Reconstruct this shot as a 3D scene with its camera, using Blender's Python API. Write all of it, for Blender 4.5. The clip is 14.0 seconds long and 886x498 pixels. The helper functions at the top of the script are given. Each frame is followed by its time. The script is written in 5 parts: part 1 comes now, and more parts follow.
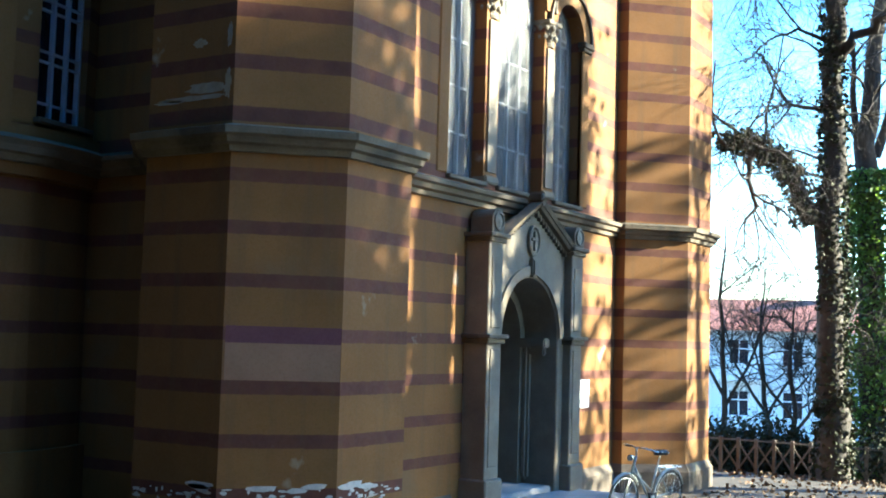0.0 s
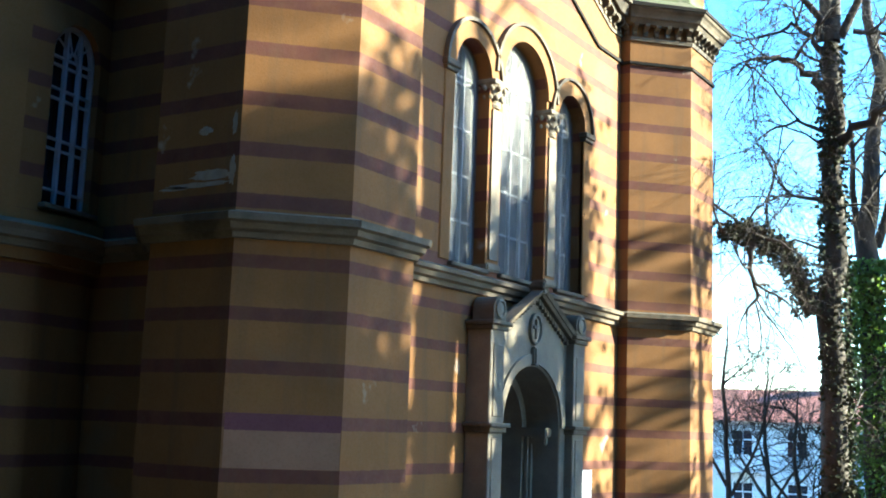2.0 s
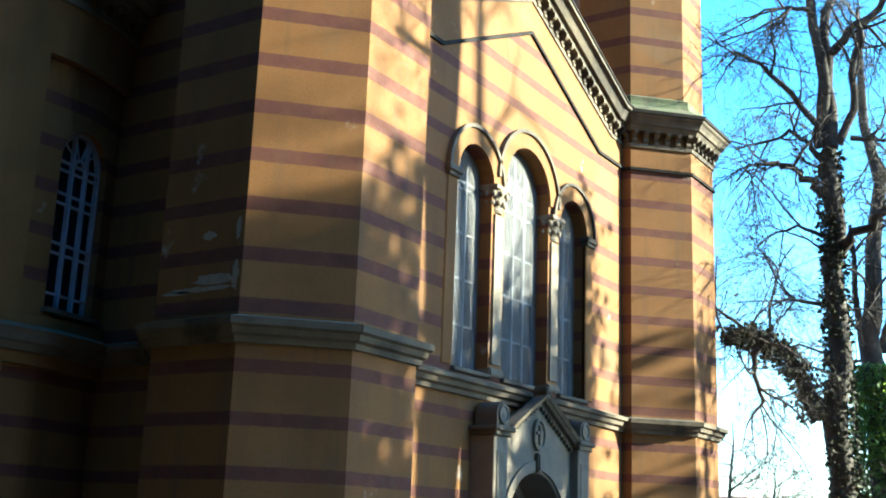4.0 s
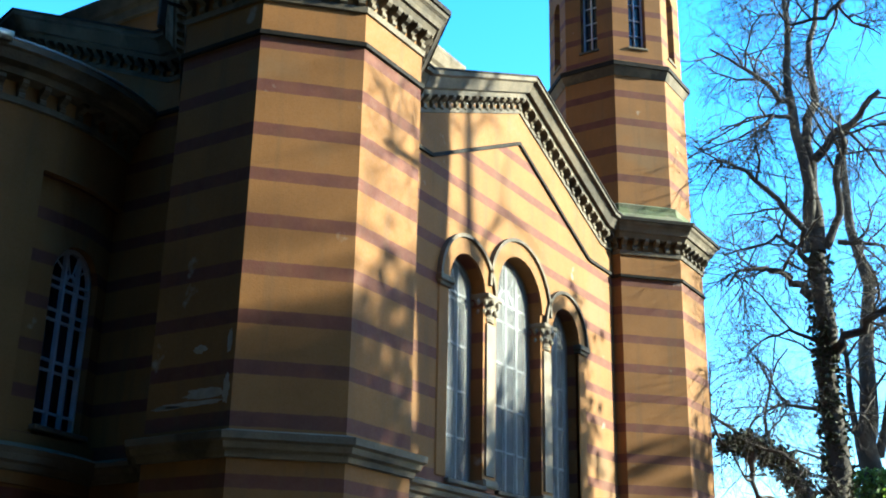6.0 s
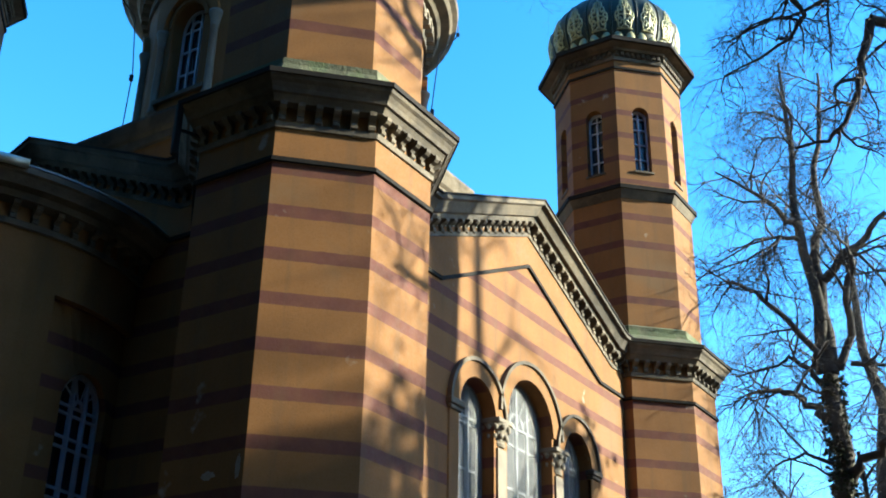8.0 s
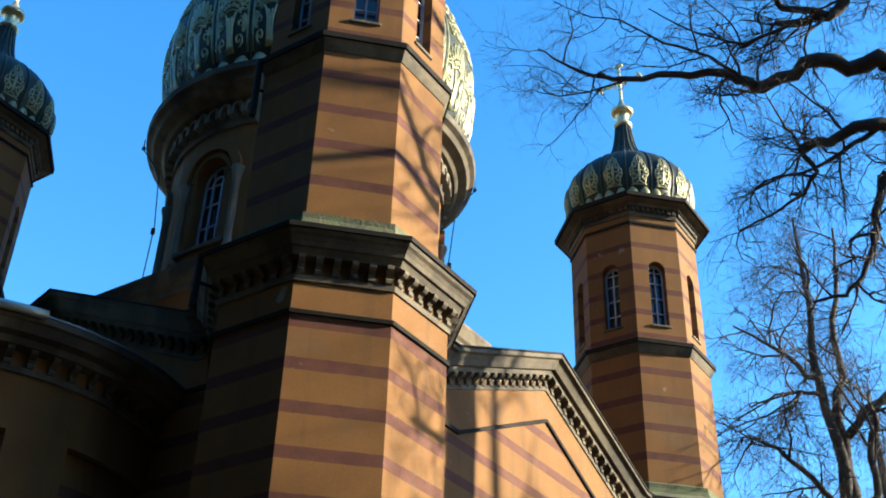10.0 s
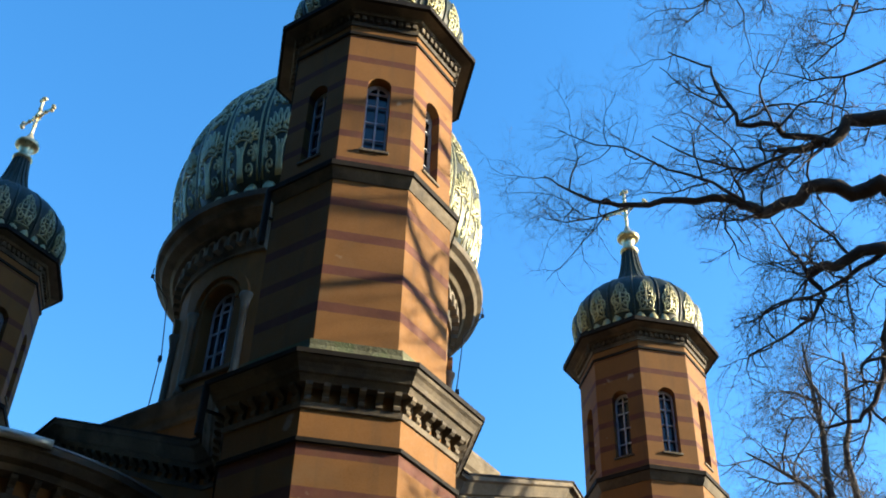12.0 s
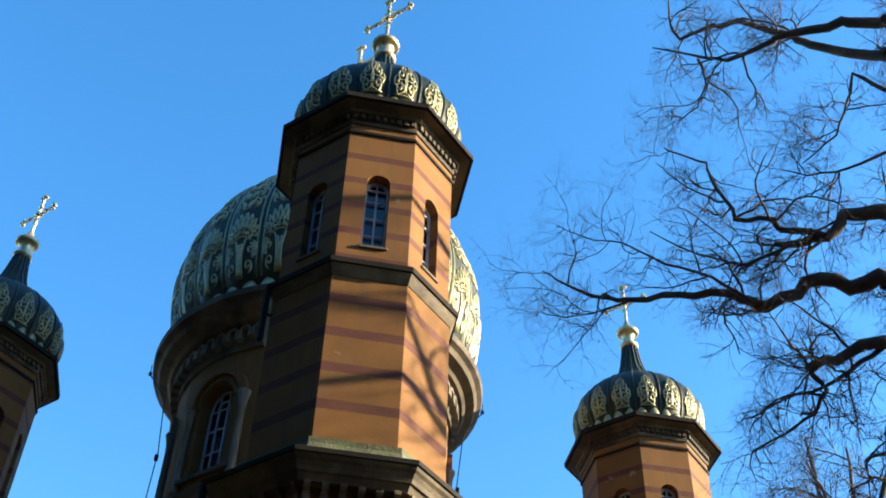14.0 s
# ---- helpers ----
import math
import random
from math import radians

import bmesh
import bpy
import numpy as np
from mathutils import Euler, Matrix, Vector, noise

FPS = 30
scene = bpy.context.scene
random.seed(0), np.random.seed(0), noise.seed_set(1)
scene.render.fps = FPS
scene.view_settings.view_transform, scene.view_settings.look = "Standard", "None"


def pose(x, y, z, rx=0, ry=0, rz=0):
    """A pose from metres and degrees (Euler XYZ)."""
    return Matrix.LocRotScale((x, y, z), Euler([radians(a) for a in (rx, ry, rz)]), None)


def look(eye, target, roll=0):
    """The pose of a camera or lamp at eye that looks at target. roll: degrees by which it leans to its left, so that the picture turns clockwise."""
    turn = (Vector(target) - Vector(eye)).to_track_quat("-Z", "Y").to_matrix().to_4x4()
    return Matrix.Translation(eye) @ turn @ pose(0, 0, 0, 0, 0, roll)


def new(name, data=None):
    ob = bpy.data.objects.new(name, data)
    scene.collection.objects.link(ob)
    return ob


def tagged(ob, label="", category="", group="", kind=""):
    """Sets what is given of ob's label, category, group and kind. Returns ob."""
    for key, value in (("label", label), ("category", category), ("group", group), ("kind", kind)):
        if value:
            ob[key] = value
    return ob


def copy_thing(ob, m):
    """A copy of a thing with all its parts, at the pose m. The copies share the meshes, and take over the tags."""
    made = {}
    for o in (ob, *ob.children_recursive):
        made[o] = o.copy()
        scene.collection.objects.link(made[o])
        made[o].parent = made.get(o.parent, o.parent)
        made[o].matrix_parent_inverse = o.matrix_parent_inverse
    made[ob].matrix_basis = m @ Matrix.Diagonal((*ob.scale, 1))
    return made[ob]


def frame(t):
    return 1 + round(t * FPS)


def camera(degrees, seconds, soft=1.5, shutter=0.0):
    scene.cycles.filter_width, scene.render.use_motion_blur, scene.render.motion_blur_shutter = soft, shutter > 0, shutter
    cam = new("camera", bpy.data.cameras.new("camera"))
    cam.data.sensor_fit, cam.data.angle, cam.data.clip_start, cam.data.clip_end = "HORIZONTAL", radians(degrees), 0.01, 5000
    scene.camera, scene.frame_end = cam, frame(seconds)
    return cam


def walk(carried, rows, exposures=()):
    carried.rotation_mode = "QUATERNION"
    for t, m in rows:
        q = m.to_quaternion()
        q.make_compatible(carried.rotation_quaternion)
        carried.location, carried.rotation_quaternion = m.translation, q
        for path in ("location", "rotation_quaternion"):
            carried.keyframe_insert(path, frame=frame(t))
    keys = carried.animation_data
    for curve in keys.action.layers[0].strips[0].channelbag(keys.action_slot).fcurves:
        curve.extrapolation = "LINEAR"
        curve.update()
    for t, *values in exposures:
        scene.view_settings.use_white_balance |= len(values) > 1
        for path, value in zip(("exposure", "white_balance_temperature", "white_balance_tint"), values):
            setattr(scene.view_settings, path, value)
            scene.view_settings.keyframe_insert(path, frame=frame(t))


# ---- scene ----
cam = camera(42.29, 14.0, soft=1.9)
EYE = (-9.759, -8.311, 2.104)
# seconds, yaw, pitch, roll
TURNS = (
    (0, -58.06, 4.38, -1.66),
    (0.5, -58.23, 5.46, -2.11),
    (1, -58.00, 6.60, -1.97),
    (1.5, -57.87, 7.69, -2.07),
    (2, -58.02, 8.75, -2.04),
    (2.5, -57.93, 10.08, -2.06),
    (3, -57.87, 11.36, -2.05),
    (5.5, -58.05, 18.08, -1.55),
    (6, -58.07, 19.46, -1.11),
    (6.5, -58.03, 20.96, -0.94),
    (7, -57.79, 22.92, -1.08),
    (7.5, -57.83, 24.28, -1.28),
    (8, -57.51, 25.60, -0.99),
    (8.5, -57.42, 27.54, -1.04),
    (11, -56.62, 36.63, -1.56),
    (11.5, -56.63, 38.21, -1.45),
    (12, -56.41, 39.51, -1.58),
    (12.5, -56.50, 40.71, -1.42),
    (13, -56.70, 41.64, -1.51),
    (13.5, -56.64, 42.92, -1.50),
    (14, -56.27, 44.29, -1.35),
)
rows = [(t, pose(*EYE, 90 + p, r, w)) for t, w, p, r in TURNS]
EXPOSURES = ((0, 3.6, 5650, 0), (3.0, 3.35, 5600, -3), (6.0, 2.9, 5500, -4), (8.5, 2.42, 5750, 3), (11, 2.2, 6400, 9), (14, 2.28, 6750, 11))
walk(cam, rows, EXPOSURES)

# ---- light ----
SUN_AZ, SUN_EL = radians(35), radians(20)
TO_SUN = Vector((math.sin(SUN_AZ) * math.cos(SUN_EL), -math.cos(SUN_AZ) * math.cos(SUN_EL), math.sin(SUN_EL)))
world = bpy.data.worlds.new("sky")
scene.world = world
world.use_nodes = True
wn = world.node_tree
sky = wn.nodes.new("ShaderNodeTexSky")
sky.sky_type, sky.sun_disc = "NISHITA", False
sky.sun_elevation, sky.sun_rotation = SUN_EL, math.atan2(TO_SUN.x, TO_SUN.y)
sky.altitude, sky.air_density, sky.dust_density, sky.ozone_density = 200, 1.0, 0.3, 2.0
deep = wn.nodes.new("ShaderNodeHueSaturation")
deep.inputs["Saturation"].default_value = 1.33
wn.links.new(sky.outputs[0], deep.inputs["Color"])
wn.links.new(deep.outputs[0], wn.nodes["Background"].inputs[0])
wn.nodes["Background"].inputs[1].default_value = 0.1
sun = new("sun", bpy.data.lights.new("sun", "SUN"))
sun.data.energy, sun.data.angle, sun.data.color = 4.3, radians(0.55), (1.0, 0.85, 0.6)
sun.matrix_world = look(TO_SUN * 60, (0, 0, 0))


# ---- materials ----
def material(name, colour, rough=0.8, metal=0.0, spread=0.25, scale=3.0, fine=40.0, bump=0.2, stain=None, stain_at=0.6, spec=0.5):
    """A surface with large and small variation, stains and relief."""
    m = bpy.data.materials.new(name)
    m.use_nodes = True
    t = m.node_tree
    n, k = t.nodes, t.links
    b = n["Principled BSDF"]
    geo = n.new("ShaderNodeNewGeometry")

    def noisy(s, detail=6.0):
        x = n.new("ShaderNodeTexNoise")
        x.inputs["Scale"].default_value, x.inputs["Detail"].default_value = s, detail
        k.new(geo.outputs["Position"], x.inputs["Vector"])
        return x.outputs["Fac"]

    def mixed(a, c, fac):
        x = n.new("ShaderNodeMix")
        x.data_type = "RGBA"
        for socket, v in ((x.inputs["A"], a), (x.inputs["B"], c), (x.inputs["Factor"], fac)):
            if isinstance(v, bpy.types.NodeSocket):
                k.new(v, socket)
            else:
                socket.default_value = (*v, 1) if isinstance(v, tuple) else v
        return x.outputs["Result"]

    def spanned(v, a, c, lo=0.0, hi=1.0):
        x = n.new("ShaderNodeMapRange")
        k.new(v, x.inputs[0])
        for i, w in enumerate((a, c, lo, hi)):
            x.inputs[i + 1].default_value = w
        return x.outputs[0]

    dark = tuple(c * (1 - spread) for c in colour)
    light = tuple(min(1, c * (1 + spread)) for c in colour)
    col = mixed(dark, light, spanned(noisy(scale), 0.3, 0.7))
    col = mixed(col, tuple(c * 0.75 for c in colour), spanned(noisy(fine), 0.5, 0.8, 0, 0.6))
    if stain:
        col = mixed(col, stain, spanned(noisy(scale * 0.55, 9.0), stain_at, stain_at + 0.1, 0, 0.8))
    k.new(col, b.inputs["Base Color"])
    k.new(spanned(noisy(fine * 0.5), 0.3, 0.7, max(0.05, rough - 0.12), min(1, rough + 0.1)), b.inputs["Roughness"])
    b.inputs["Metallic"].default_value = metal
    b.inputs["Specular IOR Level"].default_value = spec
    if bump:
        h = n.new("ShaderNodeBump")
        h.inputs["Strength"].default_value, h.inputs["Distance"].default_value = bump, 0.02
        k.new(noisy(fine), h.inputs["Height"])
        k.new(h.outputs[0], b.inputs["Normal"])
    return m, dict(n=n, k=k, b=b, geo=geo, col=col, noisy=noisy, mixed=mixed, spanned=spanned)


def striped(name, stretches, ochre=(0.172, 0.082, 0.025), red=(0.078, 0.028, 0.022)):
    """Ochre render with painted red bands. stretches: from, to, a band's centre, spacing, width."""
    m, x = material(name, ochre, 0.85, spread=0.16, scale=1.3, fine=55, bump=0.1, stain=(0.155, 0.092, 0.043), stain_at=0.6, spec=0.25)
    n, k, mixed, spanned, noisy = x["n"], x["k"], x["mixed"], x["spanned"], x["noisy"]

    def calc(op, a, c=0.0):
        q = n.new("ShaderNodeMath")
        q.operation = op
        for i, v in enumerate((a, c)):
            if isinstance(v, bpy.types.NodeSocket):
                k.new(v, q.inputs[i])
            else:
                q.inputs[i].default_value = v
        return q.outputs[0]

    sep = n.new("ShaderNodeSeparateXYZ")
    k.new(x["geo"].outputs["Position"], sep.inputs[0])
    wob = calc("MULTIPLY", calc("SUBTRACT", noisy(9.0), 0.5), 0.022)
    z = calc("ADD", sep.outputs["Z"], wob)
    mask = None
    for lo, hi, centre, gap, width in stretches:
        f = calc("FRACT", calc("ADD", calc("DIVIDE", calc("SUBTRACT", z, centre), gap), 100.5))
        d = calc("MULTIPLY", calc("ABSOLUTE", calc("SUBTRACT", f, 0.5)), gap)
        inside = spanned(d, width / 2 - 0.006, width / 2 + 0.006, 1, 0)
        inside = calc("MULTIPLY", inside, calc("MULTIPLY", calc("GREATER_THAN", z, lo), calc("LESS_THAN", z, hi)))
        mask = inside if mask is None else calc("MAXIMUM", mask, inside)
    reds = mixed(red, tuple(c * 1.35 for c in red), spanned(noisy(2.1), 0.35, 0.7))
    worn = calc("MULTIPLY", mask, spanned(noisy(5.0, 10.0), 0.3, 0.75, 1.0, 0.75))
    col = mixed(x["col"], reds, worn)
    # run-down streaks of dirt
    tex = n.new("ShaderNodeTexNoise")
    tex.inputs["Scale"].default_value = 2.2
    tex.inputs["Detail"].default_value = 5
    mp = n.new("ShaderNodeMapping")
    mp.inputs["Scale"].default_value = (2.5, 2.5, 0.22)
    k.new(x["geo"].outputs["Position"], mp.inputs[0])
    k.new(mp.outputs[0], tex.inputs["Vector"])
    col = mixed(col, (0.085, 0.055, 0.03), spanned(tex.outputs["Fac"], 0.52, 0.8, 0, 0.55))
    # pale bloom and flakes
    col = mixed(col, (0.32, 0.29, 0.25), spanned(noisy(1.7, 12.0), 0.69, 0.74, 0, 0.55))
    k.new(col, x["b"].inputs["Base Color"])
    return m


LOW = (0.1, 4.0, 1.035, 0.522, 0.135)
HIGH = (4.1, 8.53, 4.777, 0.525, 0.15)
M_SHAFT = striped("striped_render", (LOW, HIGH))
M_BELFRY = striped("striped_render_above", ((9.9, 12.7, 10.55, 0.585, 0.15), (13.05, 15.7, 13.62, 0.53, 0.13)))
M_PLAIN = striped("plain_ochre_render", ((-5, -4, 0, 1, 0.1),))
M_PATCH = material("patched_render", (0.235, 0.13, 0.078), 0.85, spread=0.1, scale=2, bump=0.1, spec=0.25)[0]
M_PATCHRED = material("patched_red_paint", (0.115, 0.044, 0.053), 0.85, spread=0.1, scale=2, bump=0.1, spec=0.25)[0]
M_PLINTH = material("plinth_stone", (0.075, 0.058, 0.045), 0.9, spread=0.25, scale=3, fine=30, bump=0.5, stain=(0.2, 0.18, 0.12), stain_at=0.56)[0]
M_TRIM = material("weathered_trim_stone", (0.105, 0.084, 0.056), 0.85, spread=0.3, scale=2.2, fine=35, bump=0.3, stain=(0.028, 0.023, 0.017), stain_at=0.48)[0]
M_STONE = material("portal_stone", (0.16, 0.135, 0.1), 0.85, spread=0.22, scale=2.5, fine=45, bump=0.25, stain=(0.12, 0.1, 0.078), stain_at=0.6)[0]
M_MOSS = material("mossy_coping", (0.085, 0.09, 0.05), 0.95, spread=0.35, scale=4, fine=25, bump=0.6, stain=(0.07, 0.095, 0.04), stain_at=0.5)[0]
M_COPE = material("tarred_flashing", (0.016, 0.015, 0.014), 0.8, spread=0.3, scale=3, bump=0.1, spec=0.1)[0]
M_ROOF = material("grey_sheet_roof", (0.2, 0.21, 0.21), 0.5, metal=0.4, spread=0.2, scale=2, bump=0.1)[0]
M_ZINC = material("zinc_gutter", (0.38, 0.42, 0.4), 0.45, metal=0.6, spread=0.2, scale=4, bump=0.05)[0]
M_DOME = material("green_dome_metal", (0.011, 0.019, 0.011), 0.5, metal=0.0, spread=0.4, scale=2.5, fine=20, bump=0.06, stain=(0.018, 0.03, 0.018), stain_at=0.58, spec=0.3)[0]
M_RELIEF = material("worn_gilt_relief", (0.3, 0.285, 0.15), 0.4, metal=0.4, spread=0.25, scale=5, fine=30, bump=0.1, stain=(0.22, 0.24, 0.15), stain_at=0.5)[0]
M_GOLD = material("gilded_cross", (0.72, 0.55, 0.28), 0.3, metal=0.9, spread=0.2, scale=6, bump=0.05)[0]
M_BRASS = material("dull_gilt_finial", (0.5, 0.44, 0.26), 0.35, metal=0.7, spread=0.25, scale=6, bump=0.1)[0]
M_IRON = material("dark_iron", (0.03, 0.03, 0.032), 0.6, metal=0.3, spread=0.3, scale=6, bump=0.1)[0]
M_LEAD = material("pale_glazing_bar", (0.34, 0.38, 0.44), 0.5, spread=0.15, scale=5, bump=0.05)[0]
M_WIRE = material("galvanised_wire", (0.16, 0.168, 0.178), 0.55, metal=0.2, spread=0.1, scale=5, bump=0)[0]
M_WOOD = material("dark_oak_door", (0.07, 0.045, 0.03), 0.6, spread=0.3, scale=4, fine=60, bump=0.3)[0]
M_INSIDE = material("dim_interior_plaster", (0.12, 0.1, 0.09), 0.9, spread=0.1, scale=1, bump=0)[0]


def glazing(name, tint, rough, gloss):
    m = bpy.data.materials.new(name)
    m.use_nodes = True
    n, k = m.node_tree.nodes, m.node_tree.links
    b = n["Principled BSDF"]
    b.inputs["Base Color"].default_value = (*tint, 1)
    b.inputs["Specular IOR Level"].default_value = gloss
    geo, tex, bm_, mr = (n.new(s) for s in ("ShaderNodeNewGeometry", "ShaderNodeTexNoise", "ShaderNodeBump", "ShaderNodeMapRange"))
    tex.inputs["Scale"].default_value = 4.5
    k.new(geo.outputs["Position"], tex.inputs["Vector"])
    bm_.inputs["Strength"].default_value, bm_.inputs["Distance"].default_value = 0.1, 0.02
    k.new(tex.outputs["Fac"], bm_.inputs["Height"])
    k.new(bm_.outputs[0], b.inputs["Normal"])
    k.new(tex.outputs["Fac"], mr.inputs[0])
    mr.inputs[3].default_value, mr.inputs[4].default_value = rough, rough + 0.08
    k.new(mr.outputs[0], b.inputs["Roughness"])
    return m


M_GLASS = glazing("dark_leaded_glass", (0.012, 0.018, 0.03), 0.08, 0.5)
M_DUSTY = glazing("dusty_leaded_glass", (0.022, 0.03, 0.046), 0.03, 0.22)


# ---- mesh helpers ----
def part(name, bm, mat, parent=None, label="", smooth=False, at=None):
    """Links a bmesh as one object under parent."""
    me = bpy.data.meshes.new(name)
    bm.to_mesh(me)
    bm.free()
    me.materials.append(mat)
    if smooth:
        for p in me.polygons:
            p.use_smooth = True
    return place(name, me, parent, label, at)


def place(name, me, parent=None, label="", at=None):
    ob = new(name, me)
    if parent is not None:
        ob.parent = parent
    if at is not None:
        ob.matrix_basis = at
    if label:
        ob["label"] = label
    return ob


def thing(name, label, category, group="", at=None, kind=""):
    ob = tagged(new(name), label, category, group, kind)
    if at is not None:
        ob.matrix_basis = at
    return ob


def box(bm, x0, x1, y0, y1, z0, z1, m=None):
    v = [bm.verts.new((x, y, z)) for x in (x0, x1) for y in (y0, y1) for z in (z0, z1)]
    for f in ((0, 1, 3, 2), (4, 6, 7, 5), (0, 4, 5, 1), (2, 3, 7, 6), (0, 2, 6, 4), (1, 5, 7, 3)):
        bm.faces.new([v[i] for i in f])
    if m is not None:
        bmesh.ops.transform(bm, matrix=m, verts=v)
    return v


def solid(*boxes, m=None):
    bm = bmesh.new()
    for b in boxes:
        box(bm, *b, m=m)
    return bm


def bevelled(bm, width=0.01, segments=1):
    bmesh.ops.bevel(bm, geom=bm.edges[:], offset=width, segments=segments, affect="EDGES")
    return bm


def lathe(bm, profile, n=8, phase=22.5, centre=(0, 0), a0=0.0, a1=360.0, shape=None):
    """Turns a profile of (radius, z) about a vertical axis; closed ends."""
    full = abs(a1 - a0 - 360) < 1e-6
    count = n if full else n + 1
    rings = []
    for r, z in profile:
        ring = []
        for i in range(count):
            a = radians(phase + a0 + (a1 - a0) * i / n)
            s = shape(a) if shape else 1.0
            ring.append(bm.verts.new((centre[0] + r * s * math.cos(a), centre[1] + r * s * math.sin(a), z)))
        rings.append(ring)
    for lo, hi in zip(rings, rings[1:]):
        for i in range(n):
            j = (i + 1) % count
            bm.faces.new((lo[i], lo[j], hi[j], hi[i]))
    if full:
        bm.faces.new(rings[0][::-1])
        bm.faces.new(rings[-1])
    return bm


def turned(profile, n=8, **kw):
    return lathe(bmesh.new(), profile, n, **kw)


def tube(bm, points, radius, sides=6, flat=1.0):
    """A bent bar through points; radius may be a list."""
    pts = [Vector(p) for p in points]
    rad = radius if isinstance(radius, (list, tuple)) else [radius] * len(pts)
    rings = []
    side = None
    for i, p in enumerate(pts):
        d = (pts[min(i + 1, len(pts) - 1)] - pts[max(i - 1, 0)]).normalized()
        if side is None:
            side = d.orthogonal().normalized()
        side = (side - d * side.dot(d)).normalized()
        up = d.cross(side)
        rings.append([bm.verts.new(p + (side * math.cos(2 * math.pi * j / sides) + up * (flat * math.sin(2 * math.pi * j / sides))) * rad[i]) for j in range(sides)])
    for lo, hi in zip(rings, rings[1:]):
        for j in range(sides):
            bm.faces.new((lo[j], lo[(j + 1) % sides], hi[(j + 1) % sides], hi[j]))
    bm.faces.new(rings[0][::-1])
    bm.faces.new(rings[-1])


def slab(outline, holes, y0, y1):
    """A wall between y0 (its face) and y1 from an outline of (x, z) with holes."""
    bm = bmesh.new()
    edges = []
    for loop in (outline, *holes):
        v = [bm.verts.new((x, y0, z)) for x, z in loop]
        edges += [bm.edges.new((v[i], v[(i + 1) % len(v)])) for i in range(len(v))]
    r = bmesh.ops.triangle_fill(bm, use_beauty=True, use_dissolve=False, edges=edges)
    faces = [g for g in r["geom"] if isinstance(g, bmesh.types.BMFace)]
    e = bmesh.ops.extrude_face_region(bm, geom=faces, use_keep_orig=True)
    moved = [g for g in e["geom"] if isinstance(g, bmesh.types.BMVert)]
    bmesh.ops.translate(bm, vec=(0, y1 - y0, 0), verts=moved)
    bmesh.ops.recalc_face_normals(bm, faces=bm.faces[:])
    return bm


def arch(cx, half, z0, spring, n=14, rise=None):
    """An arched opening as a loop of (x, z)."""
    rise = half if rise is None else rise
    pts = [(cx - half, z0), (cx + half, z0)]
    return pts + [(cx + half * math.cos(math.pi * i / n), spring + rise * math.sin(math.pi * i / n)) for i in range(n + 1)]


def arch_band(bm, cx, r0, r1, spring, y0, y1, legs=0.0, n=16):
    """A raised half ring with straight legs."""
    path = [(-1, -legs)] if legs else []
    sec = []
    for i in range(n + 1):
        a = math.pi - math.pi * i / n
        sec.append(((cx + r0 * math.cos(a), spring + r0 * math.sin(a)), (cx + r1 * math.cos(a), spring + r1 * math.sin(a))))
    if legs:
        sec = [((cx - r0, spring - legs), (cx - r1, spring - legs))] + sec + [((cx + r0, spring - legs), (cx + r1, spring - legs))]
    rings = [[bm.verts.new((p[0], y, p[1])) for p, y in ((a, y0), (b, y0), (b, y1), (a, y1))] for a, b in sec]
    for lo, hi in zip(rings, rings[1:]):
        for j in range(4):
            bm.faces.new((lo[j], lo[(j + 1) % 4], hi[(j + 1) % 4], hi[j]))
    bm.faces.new(rings[0][::-1])
    bm.faces.new(rings[-1])
    bmesh.ops.recalc_face_normals(bm, faces=bm.faces[:])


def turn(deg, x=0.0, y=0.0, z=0.0):
    return pose(x, y, z, 0, 0, deg)


# ---- the plan ----
LEN = 9.853          # between the tower axes
MID = LEN / 2
WALL = -0.40         # face of the gabled walls, from the tower axes


def bracket_mesh():
    """A scrolled console, its back on y = 0, reaching to -y."""
    bm = bmesh.new()
    side = [(0, 0), (-0.03, -0.02), (-0.06, 0.0), (-0.065, 0.04), (-0.04, 0.07), (-0.06, 0.1), (-0.11, 0.12), (-0.14, 0.15), (-0.14, 0.2), (0, 0.2)]
    a = [bm.verts.new((-0.04, y, z)) for y, z in side]
    b = [bm.verts.new((0.04, y, z)) for y, z in side]
    bm.faces.new(a)
    bm.faces.new(b[::-1])
    for i in range(len(side)):
        j = (i + 1) % len(side)
        bm.faces.new((a[i], b[i], b[j], a[j]))
    bmesh.ops.recalc_face_normals(bm, faces=bm.faces[:])
    me = bpy.data.meshes.new("bracket")
    bm.to_mesh(me)
    bm.free()
    me.materials.append(M_TRIM)
    return me


BRACKET = bracket_mesh()
bm = bevelled(solid((-0.035, 0.035, -0.055, 0.0, 0.0, 0.1)), 0.006)
DENTIL = bpy.data.meshes.new("dentil")
bm.to_mesh(DENTIL)
bm.free()
DENTIL.materials.append(M_TRIM)


def dome_radius(profile, z):
    for (r0, z0), (r1, z1) in zip(profile, profile[1:]):
        if z0 <= z <= z1:
            f = (z - z0) / (z1 - z0)
            return r0 + (r1 - r0) * f
    return profile[-1][0]


